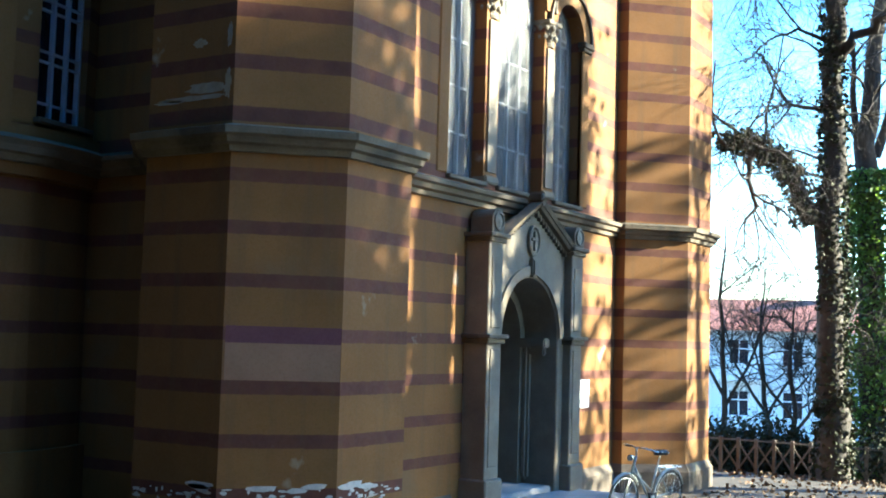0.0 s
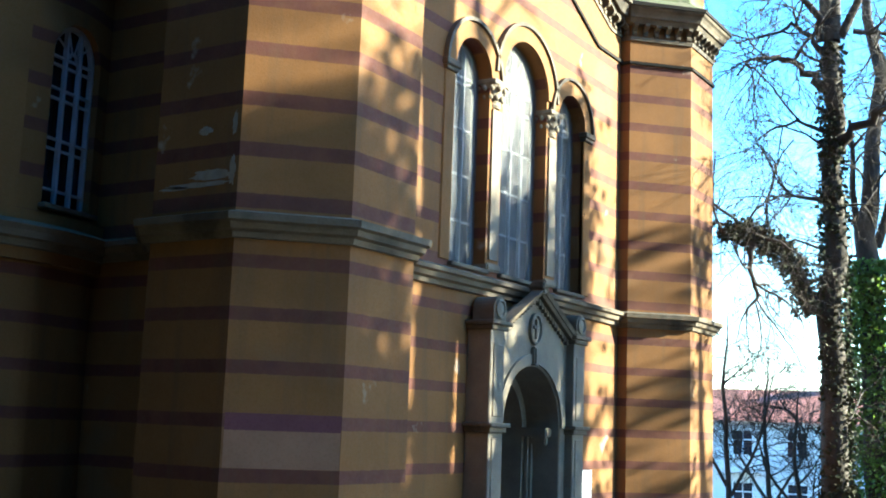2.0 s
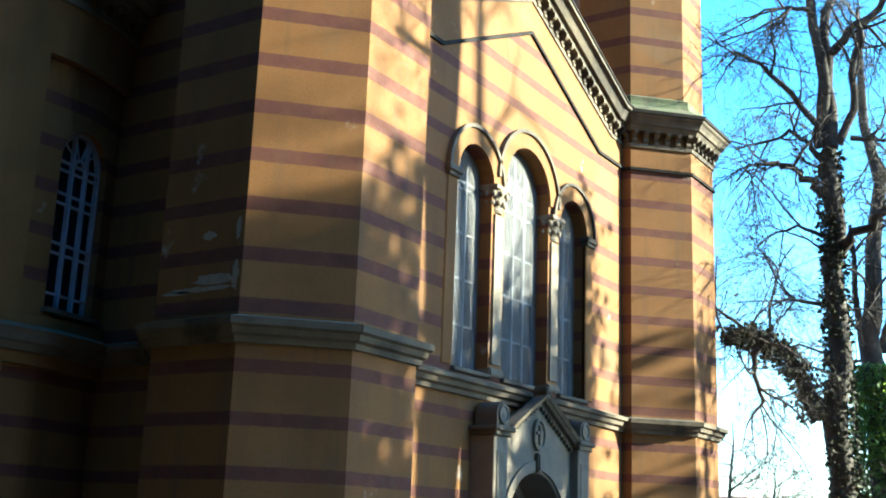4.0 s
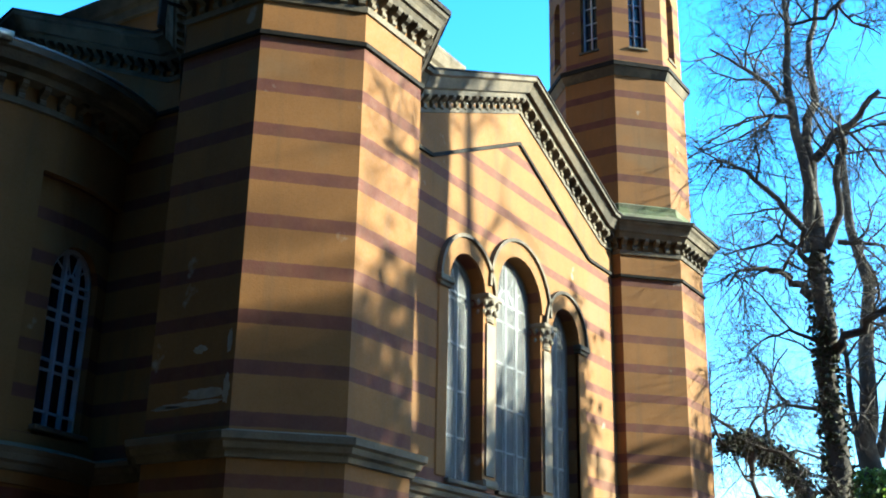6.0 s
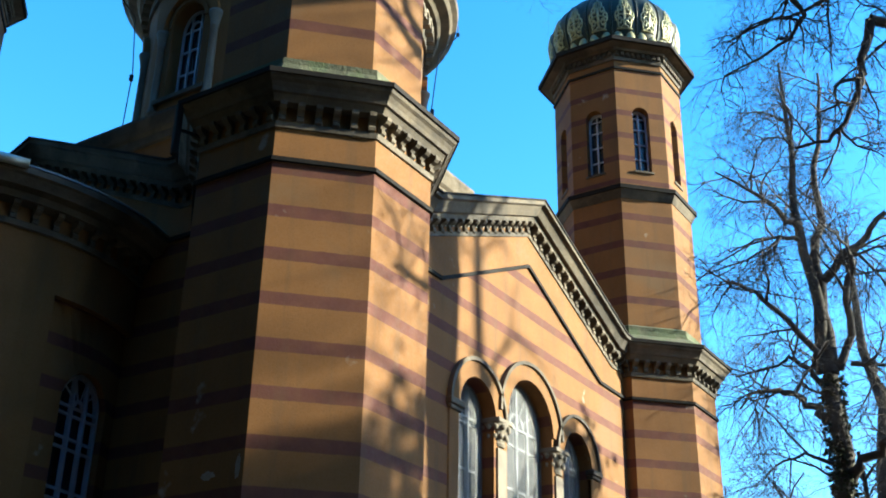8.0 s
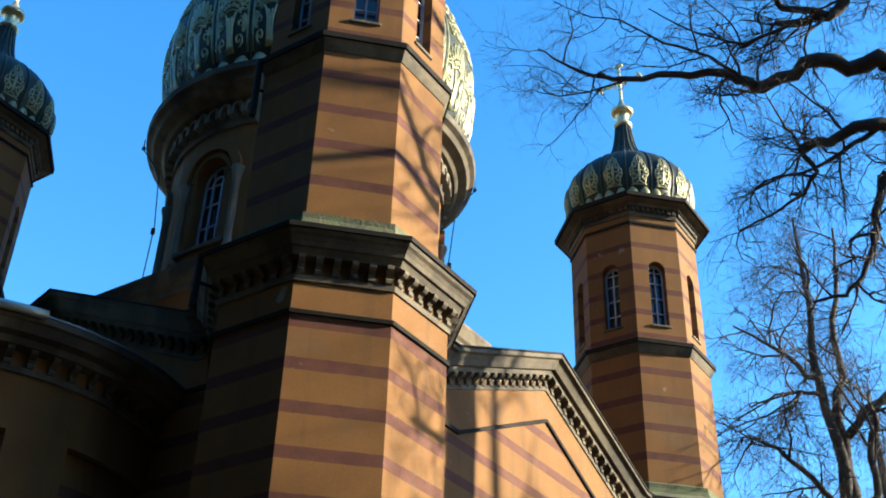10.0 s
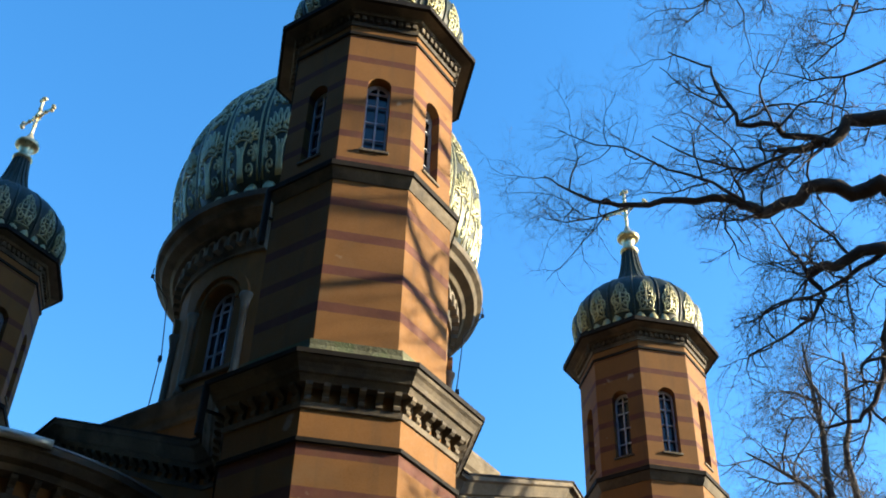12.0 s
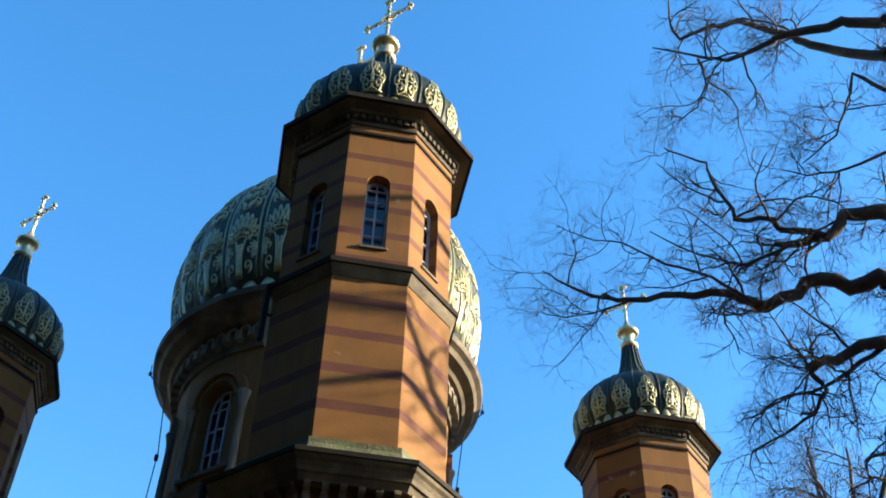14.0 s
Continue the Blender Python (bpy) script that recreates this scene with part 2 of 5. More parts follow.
def smooth_profile(points, n=5):
    """Rounds a profile by a Catmull-Rom curve."""
    p = [Vector((*q, 0)) for q in points]
    p = [p[0] * 2 - p[1]] + p + [p[-1] * 2 - p[-2]]
    out = []
    for i in range(1, len(p) - 2):
        for j in range(n):
            t = j / n
            q = 0.5 * (2 * p[i] + (p[i + 1] - p[i - 1]) * t + (2 * p[i - 1] - 5 * p[i] + 4 * p[i + 1] - p[i + 2]) * t * t + (3 * p[i] - p[i - 1] - 3 * p[i + 1] + p[i + 2]) * t ** 3)
            out.append((max(q.x, 0.01), q.y))
    return out + [tuple(points[-1])]


def scrollwork(big):
    """Strokes of a panel's ornament in (u, v), u from -1 to 1 across, v from 0 to 1 upwards: curls, loops and leaves."""
    s = []
    pi = math.pi
    tall = 0.16 if big else 0.5           # a panel's width to its height, so that curls stay round

    def curl(k, u, v, r, a0, turns):
        s.append([(k * (u + r * (1 - 0.8 * i / 18) * math.cos(a0 + turns * 2 * pi * i / 18)), v + tall * r * (1 - 0.8 * i / 18) * math.sin(a0 + turns * 2 * pi * i / 18)) for i in range(19)])

    def leaf(k, u, v, du, dv, w):
        n = Vector((-dv / tall, du * tall)).normalized() * w if du or dv else Vector((w, 0))
        for e in (-1, 1):
            s.append([(k * (u + du * f + e * n.x * math.sin(pi * f)), v + dv * f + e * n.y * math.sin(pi * f) * tall) for f in (0, 0.2, 0.4, 0.6, 0.8, 1)])
    def arc(u0, u1, v, lift):
        s.append([(u0 + (u1 - u0) * f, v + lift * math.sin(pi * f)) for f in (0, 0.17, 0.33, 0.5, 0.67, 0.83, 1)])

    def bead(u, v, r):
        s.append([(u + r * math.cos(i * pi / 3), v + tall * r * math.sin(i * pi / 3)) for i in range(7)])
    for k in (-1, 1):
        if big:
            s.append([(k * 0.16, 0.0), (k * 0.12, 0.07), (k * 0.14, 0.14), (k * 0.26, 0.2), (k * 0.34, 0.215)])   # trumpet stem
            s.append([(k * 0.05, 0.0), (k * 0.05, 0.08), (k * 0.06, 0.15), (k * 0.1, 0.19)])
            s.append([(k, f) for f in (0, 0.17, 0.33, 0.5, 0.66, 0.83, 1)])
            curl(k, 0.52, 0.06, 0.24, -pi / 2, 1.3)
            curl(k, 0.6, 0.155, 0.2, pi / 2, -1.25)
            leaf(k, 0.76, 0.1, 0.14, 0.05, 0.07)
            leaf(k, 0.8, 0.2, 0.1, -0.05, 0.06)
            for u, v in ((0.14, 0.262), (0.36, 0.25), (0.56, 0.228)):
                bead(k * u, v, 0.07)
            for a in (0.2, 0.55, 0.9, 1.25, 1.6):           # fan of petals
                leaf(k, 0.62 * math.sin(a), 0.235 + 0.045 * math.cos(a), 0.34 * math.sin(a), 0.1 * math.cos(a) + 0.012, 0.1)
            for j in range(6):                              # scrolls climbing the panel
                v = 0.46 + 0.085 * j
                curl(k, 0.5, v + 0.01, 0.27, pi / 2 if j % 2 else -pi / 2, -1.35 if j % 2 else 1.35)
                curl(k, 0.84, v + 0.045, 0.12, pi, 1.1)
                leaf(k, 0.12, v - 0.02, 0.12, 0.045, 0.07)
                s.append([(0, v - 0.035), (k * 0.18, v - 0.03), (k * 0.48, v - 0.033 if j % 2 else v + 0.053)])
        else:
            s.append([(k * 0.03, 0.05), (k * 0.05, 0.2), (k * 0.03, 0.4)])
            curl(k, 0.4, 0.14, 0.24, -pi / 2, 1.2)
            curl(k, 0.62, 0.27, 0.22, -pi / 2, 1.2)
            curl(k, 0.36, 0.38, 0.24, -pi / 2, 1.2)
            curl(k, 0.2, 0.52, 0.17, -pi / 2, 1.2)
            s.append([(k * 0.04, 0.08), (k * 0.2, 0.06), (k * 0.4, 0.03)])
            s.append([(k * 0.04, 0.14), (k * 0.36, 0.2), (k * 0.62, 0.165)])
            s.append([(k * 0.04, 0.26), (k * 0.18, 0.28), (k * 0.36, 0.265)])
            s.append([(0, 0.4), (k * 0.1, 0.43), (k * 0.2, 0.437)])
            leaf(k, 0.0, 0.4, 0.0, 0.24, 0.14)
    if big:
        arc(-0.62, 0.62, 0.205, 0.03)
    else:
        arc(-0.7, 0.7, 0.02, 0.0)
    return s


def onion(parent, profile, ribs, z_orn, bulge, stroke, big, relief):
    """A ribbed onion dome with raised scrollwork in each panel."""
    prof = smooth_profile(profile, 5)
    lobe = lambda a: 1 + bulge * (abs(math.sin(a * ribs / 2)) - 0.6)
    dome = part("dome", turned(prof, ribs * 6, phase=0, shape=lobe), M_DOME, parent, "dark green patinated metal onion dome", smooth=True)
    bm = bmesh.new()
    tube(bm, [(r * (1 - 0.5 * bulge) + 0.008, 0, z) for r, z in prof], stroke * 1.25, 6)
    rib = None
    step = 360 / ribs
    z0, z1 = z_orn
    orn = bmesh.new()
    for pts in scrollwork(big):
        line = []
        dense = [tuple(Vector(a).lerp(Vector(b), j / 2)) for a, b in zip(pts, pts[1:]) for j in range(2)] + [pts[-1]] if len(pts) < 9 else pts
        for u, v in dense:
            z = z0 + (z1 - z0) * v
            a = radians(step / 2 * (1 + u * 0.86))
            r = dome_radius(prof, z) * lobe(a) + 0.004
            line.append((r * math.cos(a), r * math.sin(a), z))
        tube(orn, line, stroke, 5)
    for i in range(ribs):
        if i == 0:
            rib = part("rib", bm, M_DOME, dome, "dark raised rib", smooth=True)
            ornament = part("ornament", orn, M_RELIEF, dome, "pale gilt scrollwork relief", smooth=True)
        else:
            place("rib", rib.data, dome, at=turn(step * i))
            place("ornament", ornament.data, dome, at=turn(step * i))
    bm = bmesh.new()                                   # tongue of the scalloped rim
    r, z = dome_radius(prof, prof[0][1] + relief * 0.7), prof[0][1]
    w = math.pi * r / ribs * 0.42
    lathe(bm, [(0.35 * w, -relief * 0.1), (w, relief * 0.25), (w * 0.95, relief * 0.55), (w * 0.4, relief)], 8, phase=0)
    bmesh.ops.scale(bm, vec=(0.5, 1, 1), verts=bm.verts)
    first = None
    for i in range(ribs * 2):
        at = turn(step / 2 * (i + 0.5)) @ pose(r, 0, z + 0.02)
        if first is None:
            first = part("tongue", bm, M_RELIEF, dome, "gilt tongue of the rim", smooth=True, at=at)
        else:
            place("tongue", first.data, dome, at=at)
    return dome


def cross_mesh(foot, high, arm_z, half, w):
    """A budded cross with its arms along y."""
    bm = bmesh.new()
    t = w * 0.6
    box(bm, -t, t, -w, w, foot, foot + high)
    box(bm, -t * 0.9, t * 0.9, -half, half, arm_z - w, arm_z + w)

    def bud(y, z, r):
        bmesh.ops.create_uvsphere(bm, u_segments=8, v_segments=6, radius=r, matrix=pose(0, y, z))
    b = w * 1.5
    for y, z, dy, dz in ((-half, arm_z, -1, 0), (half, arm_z, 1, 0), (0, foot + high, 0, 1)):
        bud(y + dy * b * 0.8, z + dz * b * 0.8, b)
        bud(y + dz * b * 1.3, z + dy * b * 1.3, b)
        bud(y - dz * b * 1.3, z - dy * b * 1.3, b)
    bud(0, arm_z, w * 2.2)
    for y, z in ((-half * 0.55, arm_z), (half * 0.55, arm_z), (0, arm_z + half * 0.5), (0, arm_z - half * 0.6)):
        bud(y, z, w * 1.45)
    for k in (-1, 1):
        tube(bm, [(0, k * w, arm_z - half * 0.42), (0, k * half * 0.22, arm_z - half * 0.22), (0, k * half * 0.42, arm_z - w)], w * 0.5, 5)
        tube(bm, [(0, k * w, arm_z + half * 0.42), (0, k * half * 0.22, arm_z + half * 0.22), (0, k * half * 0.42, arm_z + w)], w * 0.5, 5)
    return bm


def bars(bm, cx, half, z0, spring, y, cols, rows_z, w=0.018, d=0.03):
    """A window's glazing bars: uprights, cross bars and an arched rim."""
    for i in range(cols + 1):
        x = cx - half + 2 * half * i / cols
        top = spring + math.sqrt(max(0.0, half * half - (x - cx) ** 2))
        box(bm, x - w, x + w, y - d, y + d, z0, max(top, z0 + 0.1))
    for z in rows_z:
        h = half if z <= spring else math.sqrt(max(0.0, half ** 2 - (z - spring) ** 2))
        box(bm, cx - h, cx + h, y - d * 0.8, y + d * 0.8, z - w * 0.7, z + w * 0.7)
    arch_band(bm, cx, half - 0.03, half + 0.02, spring, y - d, y + d)


def pane(cx, half, z0, spring, y):
    bm = bmesh.new()
    front = [bm.verts.new((x, y, z)) for x, z in arch(cx, half, z0, spring)[:-1] + [(cx - half, spring)]]
    f = bm.faces.new(front)
    e = bmesh.ops.extrude_face_region(bm, geom=[f], use_keep_orig=True)
    bmesh.ops.translate(bm, vec=(0, 0.012, 0), verts=[g for g in e["geom"] if isinstance(g, bmesh.types.BMVert)])
    bmesh.ops.recalc_face_normals(bm, faces=bm.faces[:])
    return bm


# ---- corner towers ----
RS, RU, RB = 1.52, 1.36, 1.335       # circumradius of the shaft, the upper shaft and the belfry


def tower():
    t = thing("corner_tower", "octagonal ochre tower with red painted bands and onion dome", "tower", "corner towers of the church")
    part("plinth", turned([(1.6, -0.6), (1.6, -0.08), (RS + 0.005, 0.05), (RS - 0.1, 0.06)]), M_PLINTH, t, "dark weathered stone plinth")
    part("lower_shaft", turned([(RS, 0.0), (RS, 3.9)]), M_SHAFT, t)
    part("ledge", turned([(RS - 0.05, 3.86), (1.57, 3.87), (1.585, 3.93), (1.64, 3.95), (1.66, 4.01), (1.71, 4.03), (1.72, 4.10), (RS - 0.05, 4.16)]), M_TRIM, t, "moulded grey stone ledge")
    part("middle_shaft", turned([(RS, 4.1), (RS, 9.3)]), M_SHAFT, t)
    part("string_course", turned([(RS - 0.05, 8.53), (1.56, 8.54), (1.565, 8.59), (RS - 0.05, 8.61)]), M_COPE, t, "thin dark string course")
    cor = part("cornice", turned([(RS - 0.05, 9.25), (1.65, 9.26), (1.66, 9.28), (1.7, 9.34), (1.735, 9.35), (1.755, 9.4), (1.79, 9.45), (1.83, 9.48), (1.84, 9.5), (1.85, 9.53), (1.4, 9.78)]), M_TRIM, t, "heavy bracketed stone cornice")
    part("drip_edge", turned([(1.78, 9.52), (1.875, 9.525), (1.88, 9.585), (1.7, 9.66)]), M_COPE, cor, "black flashing")
    part("bracket_rail", turned([(RS - 0.05, 8.97), (1.55, 8.98), (1.56, 9.05), (RS - 0.05, 9.06)]), M_TRIM, cor)
    side = 2 * RS * math.sin(math.pi / 8)
    for f in range(8):
        for i in range(6):
            x = (i - 2.5) * side / 5.6
            place("bracket", BRACKET, cor, at=turn(45 * f) @ pose(x, -RS * math.cos(math.pi / 8), 9.07))
    part("coping", turned([(1.72, 9.6), (1.74, 9.64), (1.5, 9.8), (1.47, 9.9), (1.47, 9.98), (1.3, 10.07)]), M_MOSS, t, "mossy weathered coping slab")
    part("upper_shaft", turned([(RU, 9.9), (RU, 12.8)]), M_BELFRY, t)
    part("upper_ledge", turned([(RU - 0.05, 12.68), (1.375, 12.7), (1.42, 12.78), (1.43, 12.8), (1.455, 12.85), (1.46, 12.87), (RB - 0.1, 12.95)]), M_TRIM, t, "moulded upper ledge")
    part("upper_flashing", turned([(1.42, 12.86), (1.49, 12.865), (1.495, 12.95), (RB - 0.1, 13.06)]), M_COPE, t, "black sheet flashing on the ledge")
    apo = RB * math.cos(math.pi / 8)
    half = RB * math.sin(math.pi / 8)
    wall = slab([(-half, 12.95), (half, 12.95), (half, 16.05), (-half, 16.05)], [arch(0, 0.175, 13.36, 14.68)], -apo, -apo + 0.34)
    me = None
    for f in range(8):
        if me is None:
            w = part("belfry_wall", wall, M_BELFRY, t)
            me = w.data
        else:
            w = place("belfry_wall", me, t, at=turn(45 * f))
    # windows: the first is built, the rest share its meshes
    bm = bmesh.new()
    bars(bm, 0, 0.16, 13.38, 14.66, -apo + 0.16, 2, (13.7, 14.05, 14.4, 14.66), 0.014, 0.02)
    sill = bevelled(solid((-0.21, 0.21, -apo - 0.03, -apo + 0.2, 13.31, 13.36)), 0.008)
    kept = {}
    for f in range(8):
        win = new("window")
        win.parent = t
        win.matrix_basis = turn(45 * f)
        if not kept:
            kept["frame"] = part("frame", bm, M_LEAD, win, "pale glazing bars").data
            kept["pane"] = part("pane", pane(0, 0.165, 13.37, 14.67, -apo + 0.2), M_GLASS, win).data
            kept["sill"] = part("sill", sill, M_TRIM, win).data
        else:
            for nm, md in kept.items():
                place(nm, md, win)
    part("upper_string", turned([(RB - 0.05, 15.72), (1.365, 15.73), (1.37, 15.78), (RB - 0.05, 15.8)]), M_COPE, t, "thin dark string course")
    top = part("top_cornice", turned([(RB - 0.05, 15.93), (1.365, 15.94), (1.375, 16.0), (1.365, 16.02), (1.37, 16.13), (1.44, 16.14), (1.46, 16.2), (1.64, 16.23), (1.67, 16.25), (1.67, 16.32), (1.2, 16.42)]), M_TRIM, t, "dentilled top cornice")
    side = 2 * 1.37 * math.sin(math.pi / 8)
    for f in range(8):
        for i in range(9):
            place("dentil", DENTIL, top, at=turn(45 * f) @ pose((i - 4) * side / 9.2, -1.366 * math.cos(math.pi / 8), 16.03))
    part("drip_edge", turned([(1.6, 16.225), (1.69, 16.235), (1.69, 16.33), (1.5, 16.36)]), M_COPE, top, "black flashing")
    onion(t, [(1.2, 16.38), (1.31, 16.6), (1.39, 16.9), (1.41, 17.18), (1.35, 17.45), (1.19, 17.71), (0.95, 17.93), (0.66, 18.13), (0.42, 18.35), (0.28, 18.65), (0.2, 19.05), (0.16, 19.36)], 16, (16.68, 17.95), 0.035, 0.019, False, 0.3)
    fin = part("finial", turned(smooth_profile([(0.15, 19.3), (0.21, 19.36), (0.21, 19.42), (0.14, 19.46), (0.13, 19.62), (0.17, 19.72), (0.25, 19.76), (0.26, 19.84), (0.2, 19.9), (0.12, 19.97), (0.07, 20.1), (0.03, 20.2)], 3), 20, phase=0), M_BRASS, t, "dull gilt baluster finial", smooth=True)
    part("cross", cross_mesh(20.0, 1.28, 20.73, 0.5, 0.034), M_GOLD, t, "gilded budded cross")
    return t


first_tower = tower()
for x, y in ((LEN, 0), (0, LEN), (LEN, LEN)):
    copy_thing(first_tower, pose(x, y, 0))
# the repainted bay of the near tower
patch = thing("repair_patch", "pinkish repainted patch on the banded tower face", "paint patch", at=turn(-45))
d = RS * math.cos(math.pi / 8)
part("render_patch", solid((-0.56, 0.575, -d - 0.004, -d + 0.02, 1.625, 1.99)), M_PATCH, patch, "fresh pinkish render")
part("band_patch", solid((-0.56, 0.575, -d - 0.005, -d + 0.02, 1.99, 2.155)), M_PATCHRED, patch, "mauve repainted band")

# pale salt bloom on the shaded face above the ledge
M_BLOOM = material("salt_bloom", (0.27, 0.22, 0.16), 0.9, spread=0.2, scale=7, bump=0.1, stain=(0.29, 0.26, 0.22), stain_at=0.5, spec=0.2)[0]
bloom = thing("salt_bloom", "pale chalky salt bloom on the shaded tower face", "stain", at=turn(-90))
rng = random.Random(3)
for cx, cz, w, h in ((0.05, 4.44, 0.5, 0.03), (0.2, 4.53, 0.28, 0.06), (0.5, 4.55, 0.045, 0.16), (0.5, 5.05, 0.035, 0.13), (0.1, 5.0, 0.1, 0.05), (-0.3, 4.42, 0.22, 0.025)):
    bm = bmesh.new()
    ring = []
    for i in range(26):
        a = 2 * math.pi * i / 26
        f = rng.uniform(0.7, 1.1)
        ring.append(bm.verts.new((cx + w * f * math.cos(a), -d - 0.003, cz + h * f * math.sin(a))))
    bm.faces.new(ring)
    e = bmesh.ops.extrude_face_region(bm, geom=bm.faces[:], use_keep_orig=True)
    bmesh.ops.translate(bm, vec=(0, 0.01, 0), verts=[g for g in e["geom"] if isinstance(g, bmesh.types.BMVert)])
    bmesh.ops.recalc_face_normals(bm, faces=bm.faces[:])
    part("bloom", bm, M_BLOOM, bloom)
M_FLAKE = material("flaking_limewash", (0.5, 0.47, 0.43), 0.9, spread=0.25, scale=6, bump=0.3, spec=0.2)[0]
for deg in (-90, -45, 0):
    low = thing("flaking_paint", "white flaking limewash at the foot of the tower", "stain", "flaking patches", at=turn(deg))
    for j in range(34):
        cx, cz = rng.uniform(-0.54, 0.54), 0.47 + abs(rng.gauss(0, 0.05)) * rng.choice((-1, 1))
        w, h = rng.uniform(0.012, 0.07), rng.uniform(0.008, 0.03)
        if j < 3:
            w, h, cz = rng.uniform(0.12, 0.22), 0.035, 0.56 + 0.02 * j
        cx = max(-0.57 + w, min(0.57 - w, cx))
        bm = bmesh.new()
        ring = [bm.verts.new((cx + w * f * math.cos(a), -d - 0.004, cz + h * f * math.sin(a))) for a, f in ((2 * math.pi * i / 9, rng.uniform(0.55, 1.1)) for i in range(9))]
        bm.faces.new(ring)
        e = bmesh.ops.extrude_face_region(bm, geom=bm.faces[:], use_keep_orig=True)
        bmesh.ops.translate(bm, vec=(0, 0.01, 0), verts=[g for g in e["geom"] if isinstance(g, bmesh.types.BMVert)])
        bmesh.ops.recalc_face_normals(bm, faces=bm.faces[:])
        part("flake", bm, M_FLAKE, low)

for r, z0, z1, label in ((1.475, 11.95, 12.92, "short dark rain spout under the upper ledge"), (1.85, 8.85, 9.56, "short dark rain spout at the cornice corner")):
    spout = thing("rain_spout", label, "pipe", "rain spouts", at=turn(157.5))
    part("spout_pipe", bevelled(solid((r - 0.05, r + 0.03, -0.045, 0.045, z0, z1)), 0.015), M_COPE, spout)
    part("bracket_arm", solid((r - 0.4, r - 0.05, -0.015, 0.015, (z0 + z1) / 2 - 0.015, (z0 + z1) / 2 + 0.015)), M_COPE, spout)
# ---- gabled walls ----
M_WALL = striped("striped_wall_render", (LOW, (4.1, 9.9, 4.777, 0.525, 0.15)))
CORNICE_PATH = [(-3.9, 9.08), (-3.05, 9.08), (0.0, 10.36), (3.05, 9.08), (3.9, 9.08)]
STRING_PATH = [(-3.9, 8.57), (-2.53, 8.57), (0.0, 9.756), (2.53, 8.57), (3.9, 8.57)]


def swept(path, section):
    """A moulding along a path of (x, z); section of (out, up), out towards -y from the wall's face."""
    bm = bmesh.new()
    rings = [[bm.verts.new((x, WALL - o, z + u)) for o, u in section] for x, z in path]
    for lo, hi in zip(rings, rings[1:]):
        for j in range(len(section)):
            k = (j + 1) % len(section)
            bm.faces.new((lo[j], lo[k], hi[k], hi[j]))
    bm.faces.new(rings[0][::-1])
    bm.faces.new(rings[-1])
    bmesh.ops.recalc_face_normals(bm, faces=bm.faces[:])
    return bm


def height_on(path, x):
    for (x0, z0), (x1, z1) in zip(path, path[1:]):
        if x0 <= x <= x1:
            return z0 + (z1 - z0) * (x - x0) / (x1 - x0)


def gabled_wall(name, label, deg, holes, plinth_gap=None, ledge=((-3.9, 3.9),)):
    w = tagged(new(name), label, "wall", "gabled walls of the church", "structure")
    w.matrix_basis = pose(MID, MID, 0) @ turn(deg) @ pose(0, -MID, 0)
    part("wall", slab([(-3.75, -0.6), (3.75, -0.6), (3.75, 9.2), (3.05, 9.2), (0, 10.45), (-3.05, 9.2), (-3.75, 9.2)], holes, WALL, WALL + 0.5), M_WALL, w)
    fr = [(x, z + 0.04) for x, z in STRING_PATH] + [(x, z + 0.1) for x, z in CORNICE_PATH[::-1]]
    part("frieze", slab([(max(-3.8, min(3.8, x)), z) for x, z in fr], [], WALL - 0.012, WALL + 0.02), M_PLAIN, w, "plain ochre frieze")
    part("string_course", swept(STRING_PATH, [(0, 0), (0.04, 0), (0.045, 0.05), (0, 0.07)]), M_COPE, w, "thin dark string course")
    cor = part("cornice", swept(CORNICE_PATH, [(0, 0.2), (0.14, 0.2), (0.15, 0.27), (0.21, 0.28), (0.25, 0.36), (0.29, 0.43), (0.345, 0.45), (0.345, 0.52), (-0.3, 0.58)]), M_TRIM, w, "bracketed raking cornice")
    part("rail", swept(CORNICE_PATH, [(0, -0.05), (0.035, -0.05), (0.04, 0.02), (0, 0.02)]), M_TRIM, cor)
    part("flashing", swept(CORNICE_PATH, [(0.2, 0.525), (0.365, 0.515), (0.365, 0.545), (0.2, 0.57)]), M_COPE, cor, "dark metal edge")
    x = -3.65
    while x < 3.7:
        place("bracket", BRACKET, cor, at=pose(x, WALL, height_on(CORNICE_PATH, x) + 0.015))
        x += 0.2125
    for i, (a, b) in enumerate(ledge):
        part("ledge", swept([(a, 4.1), (b, 4.1)], [(-0.02, -0.22), (0.06, -0.21), (0.07, -0.15), (0.13, -0.13), (0.15, -0.07), (0.2, -0.05), (0.21, 0.0), (-0.02, 0.08)]), M_TRIM, w, "moulded grey stone ledge")
    for a, b in ((-3.9, -1.7), (1.7, 3.9)):
        part("plinth", swept([(a, 0), (b, 0)], [(-0.02, -0.6), (0.08, -0.6), (0.08, -0.08), (0.0, 0.05), (-0.02, 0.05)]), M_PLINTH, w, "dark weathered stone plinth")
    return w


WINDOWS = ((-1.55, 0.48, 6.95), (0.0, 0.70, 7.14), (1.55, 0.48, 6.95))
holes = [arch(c, h, 4.24, s, 18) for c, h, s in WINDOWS] + [arch(0, 0.9, -0.3, 2.1, 18)]
south = gabled_wall("wall_south", "sunlit ochre gable wall with red bands and triple arched window", 0, holes)
gabled_wall("wall_east", "shaded ochre gable wall with red bands behind the apse", -90, [])
gabled_wall("wall_north", "ochre gable wall with red bands", 180, [])
gabled_wall("wall_west", "ochre gable wall with red bands", 90, [])

